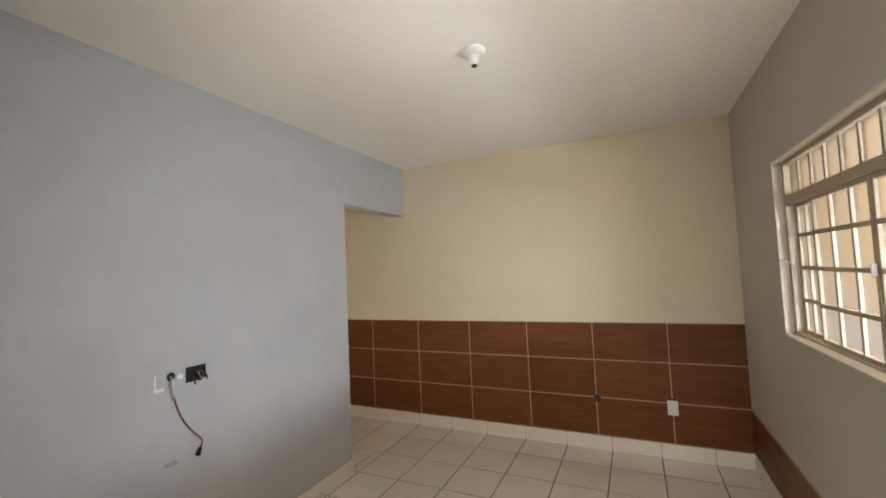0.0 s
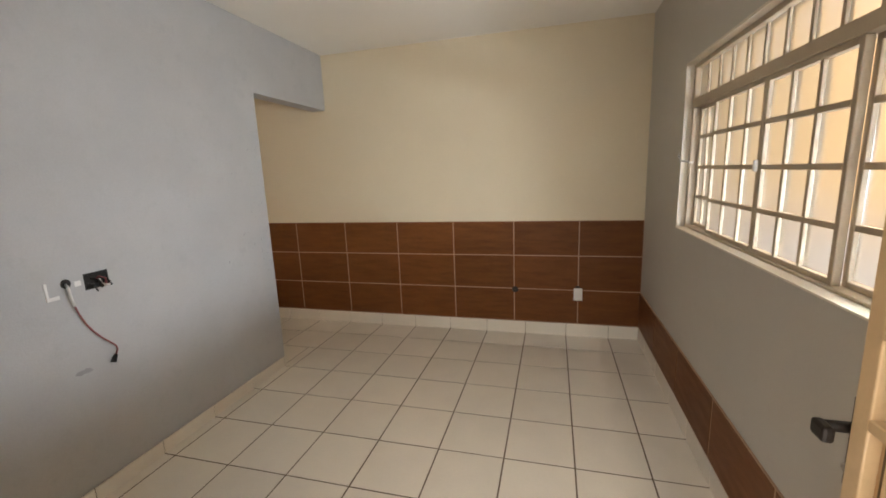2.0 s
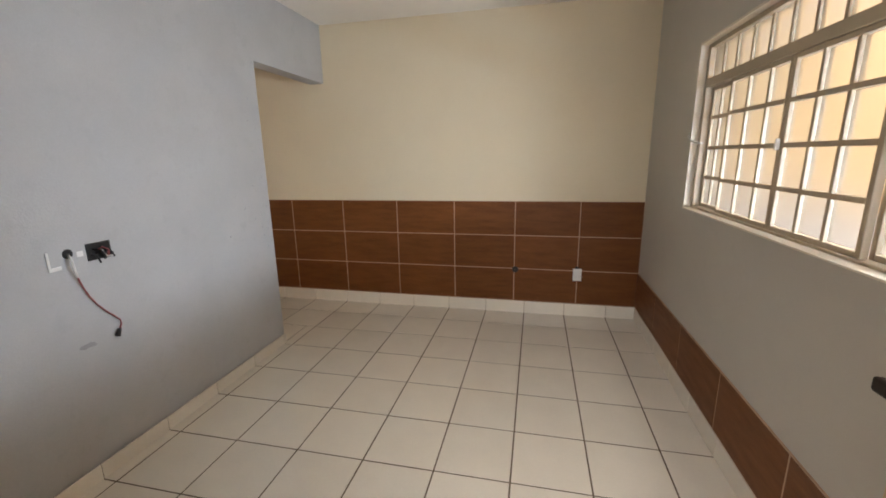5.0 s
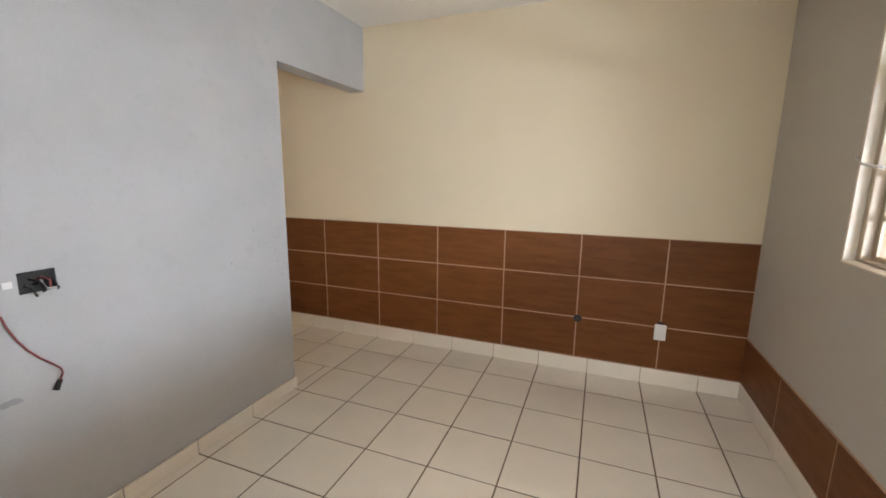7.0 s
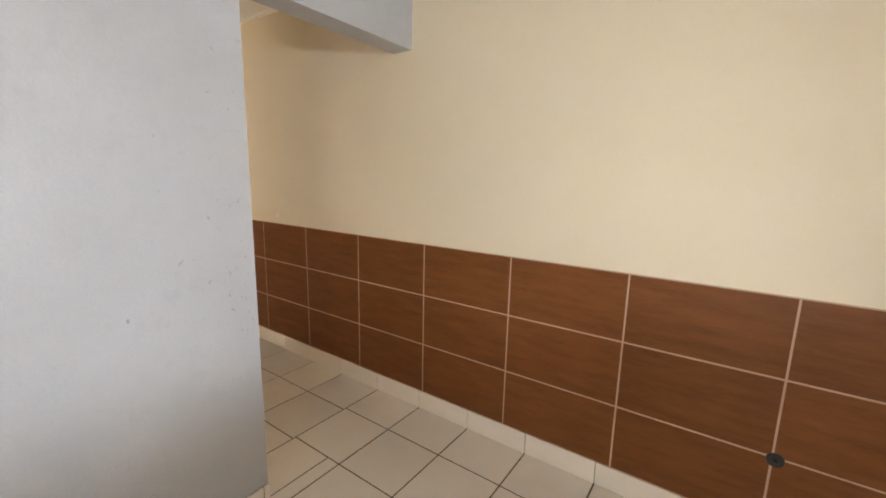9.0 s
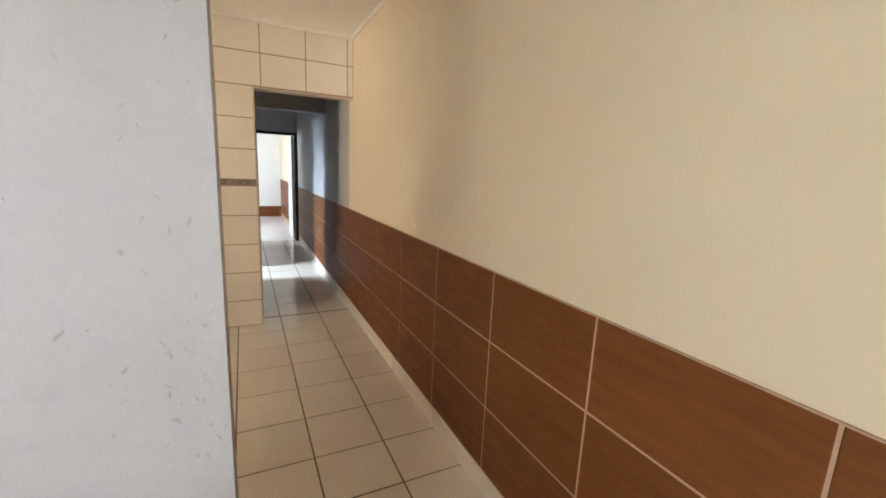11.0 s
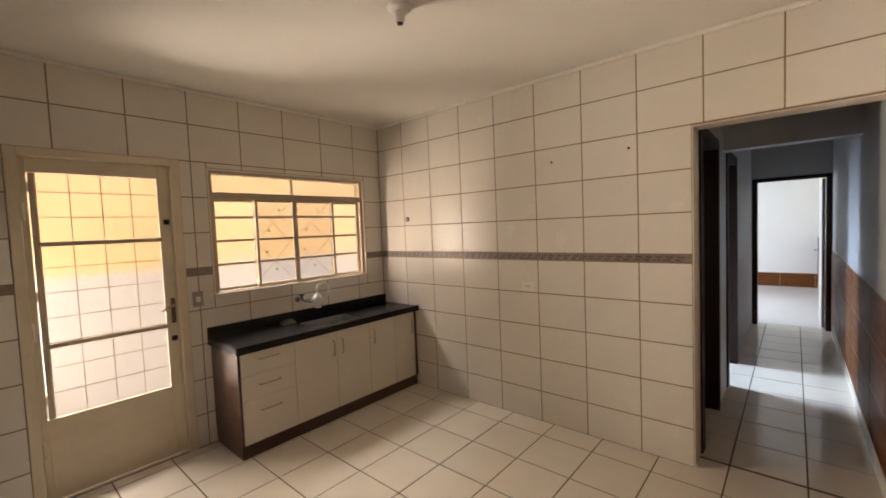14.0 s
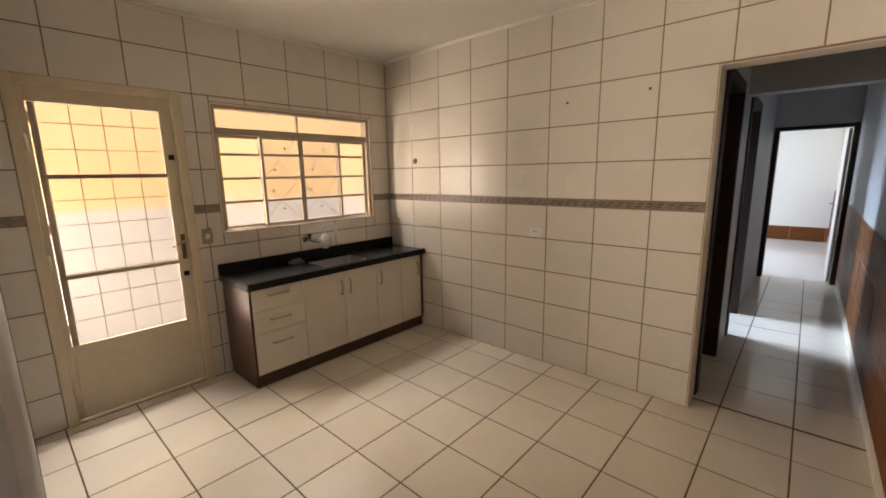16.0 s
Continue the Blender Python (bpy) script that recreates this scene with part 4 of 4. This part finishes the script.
part("head", boxes((X - 0.15, X + 0.012, 0.20, 1.025, 2.03, 2.075), bevel=0.003), M_DARKWOOD, f3)
leaf = part("door_leaf", boxes((X - 0.93, X - 0.16, 0.935, 0.97, 0.008, 2.02), bevel=0.003), M_WHITE_PAINT, f3, "white painted door leaf")
bm = bmesh.new()
tube(bm, [(X - 0.87, 0.934, 1.02), (X - 0.87, 0.885, 1.02), (X - 0.80, 0.88, 1.02)], 0.009, 8)
box(bm, X - 0.895, X - 0.845, 0.928, 0.934, 0.93, 1.08, bevel=0.002)
part("door_handle", bm, M_CHROME, leaf, "chrome lever handle")

# ---- tiles, laid last ----
ROW = 0.317
BROWN0 = 0.124
BP = 0.570
skirting_p = structure("baseboard_partition", boxes((PART_A, PART_A + 0.012, SOUTH_A, PART_END - 0.006, 0, 0.074)), M_GROUT,
                       "cream ceramic skirting tiles with dark joints", "skirting")
lay(skirting_p, "skirting_tile", (PART_A + 0.009, 0, 0), (0, 1, 0), (0, 0, 1), lines(SOUTH_A, PART_END, G, 0.0), [-0.002, 0.082], 0.005, 0.009, M_FLOOR)
skirting = structure("baseboard", boxes((CORR_END, EAST, NORTH - 0.004, NORTH, 0, BROWN0),
                                        (EAST - 0.004, EAST, SOUTH_A, NORTH - 0.004, 0, BROWN0)), M_WGROUT, "cream ceramic skirting tiles along the walls", "skirting")
lay(skirting, "skirting_tile", (0, NORTH - 0.002, 0), (1, 0, 0), (0, 0, 1), lines(CORR_END, EAST, G, 0.0), [0, BROWN0 - 0.004], 0.004, 0.007, M_FLOOR)
lay(skirting, "skirting_tile", (EAST - 0.002, 0, 0), (0, -1, 0), (0, 0, 1), lines(-NORTH, -SOUTH_A, G, 0.0), [0, BROWN0 - 0.004], 0.004, 0.007, M_FLOOR)
structure("corridor_north_paint", boxes((CORR_END, WEST - 0.15, NORTH - 0.003, NORTH, BROWN0 + 3 * ROW, CEIL)), M_GREY, "grey paint coat on the corridor wall above the dado", "wall")
dado = structure("dado_north", boxes((CORR_END, EAST, NORTH - 0.0085, NORTH, BROWN0, BROWN0 + 3 * ROW)), M_LGROUT, "brown wood-look wall tiles in three rows", "dado")
lay(dado, "brown_tile", (0, NORTH - 0.001, 0), (1, 0, 0), (0, 0, 1), lines(CORR_END, EAST, BP, -0.268), [BROWN0 + k * ROW for k in range(4)], 0.008, 0.009, M_BROWN)
dado_e = structure("dado_east", boxes((EAST - 0.0085, EAST, -1.54, NORTH - 0.01, BROWN0, BROWN0 + ROW)), M_LGROUT, "single row of brown wood-look wall tiles", "dado")
lay(dado_e, "brown_tile", (EAST - 0.001, 0, 0), (0, -1, 0), (0, 0, 1), lines(-NORTH + 0.01, 1.54, BP, 0.688), [BROWN0, BROWN0 + ROW], 0.008, 0.009, M_BROWN)
dado_b = structure("dado_bedroom", boxes((-14.3, -14.292, -2.4, NORTH, 0.0, 0.30)), M_LGROUT, "single row of brown tiles in the end bedroom", "dado")
lay(dado_b, "brown_tile", (-14.299, 0, 0), (0, 1, 0), (0, 0, 1), lines(-2.4, NORTH, BP, 0.42), [0.0, 0.30], 0.008, 0.009, M_BROWN)

dado_n = structure("dado_bedroom_north", boxes((-14.29, CORR_END - 0.16, NORTH - 0.0085, NORTH, 0.0, BROWN0 + 3 * ROW)), M_LGROUT, "brown wood-look wall tiles in the end bedroom", "dado")
lay(dado_n, "brown_tile", (0, NORTH - 0.001, 0), (1, 0, 0), (0, 0, 1), lines(-14.29, CORR_END - 0.16, BP, -0.268), [BROWN0 + k * ROW for k in range(4)], 0.008, 0.009, M_BROWN)

# kitchen wall tiles
BAND0, BAND1 = 1.285, 1.340
ZL = [0.0, 0.242, 0.505, 0.765, 1.025, BAND0]
ZU = [BAND1, 1.60, 1.862, 2.125, 2.393, KCEIL]
kw = bpy.data.objects["wall_west_kitchen"]
ks = bpy.data.objects["wall_south_kitchen"]
west_lines = lines(SOUTH, NORTH, G, -0.49)
south_lines = lines(-PART_B, -WEST, 0.3655, 3.899)
hw = [(OPEN_Y, 9, -1, 2.117)]
hs = [(-KDOOR[1], -KDOOR[0], -1, KDOOR[3]), (-KWIN[1], -KWIN[0], KWIN[2], KWIN[3])]
for zs in (ZL, ZU):
    lay(kw, "wall_tile", (WEST - 0.006, 0, 0), (0, 1, 0), (0, 0, 1), west_lines, zs, 0.0075, 0.006, M_WHITE_TILE, hw)
    lay(ks, "wall_tile", (0, SOUTH - 0.006, 0), (-1, 0, 0), (0, 0, 1), south_lines, zs, 0.0075, 0.006, M_WHITE_TILE, hs)
lay(kw, "decor_tile", (WEST - 0.006, 0, 0), (0, 1, 0), (0, 0, 1), lines(SOUTH, OPEN_Y, G / 2, -0.49), [BAND0, BAND1], 0.004, 0.006, M_BAND)
lay(ks, "decor_tile", (0, SOUTH - 0.006, 0), (-1, 0, 0), (0, 0, 1), lines(-PART_B, -WEST, 0.18275, 3.899), [BAND0, BAND1], 0.004, 0.006, M_BAND, hs)
bm = bmesh.new()
y = SOUTH + 0.02
while y < OPEN_Y - 0.05:
    box(bm, WEST, WEST + 0.0012, y, y + 0.036, BAND0 + 0.012, BAND0 + 0.022)
    box(bm, WEST, WEST + 0.0012, y + 0.012, y + 0.052, BAND0 + 0.031, BAND0 + 0.041)
    y += 0.0613
rel = part("band_relief", bm, M_BAND_DARK, kw, "dark geometric relief on the band")
rel["kind"] = "stuff"

# floor tiles
lay(floor_living, "floor_tile", (0, 0, -0.008), (1, 0, 0), (0, 1, 0), lines(-2.944, EAST, G, 0.0), lines(SOUTH_A - 0.18, NORTH, G, 0.0), 0.008, 0.008, M_FLOOR, [(-9, PART_A, -9, PART_END)], chamfer=0.0015)
lay(floor_kitchen, "floor_tile", (0, 0, -0.008), (1, 0, 0), (0, 1, 0), lines(WEST - 0.15, -3.312, G, 0.034) + [-2.944, PART_B], lines(SOUTH, NORTH, G, -0.018), 0.008, 0.008, M_FLOOR,
    [(-2.944, 9, PART_END, 9)], chamfer=0.0015)
lay(floor_corridor, "floor_tile", (0, 0, -0.008), (1, 0, 0), (0, 1, 0), lines(CORR_END - 0.14, WEST - 0.15, G, 0.034), lines(0.05, NORTH, G, -0.018), 0.008, 0.008, M_FLOOR, chamfer=0.0015)
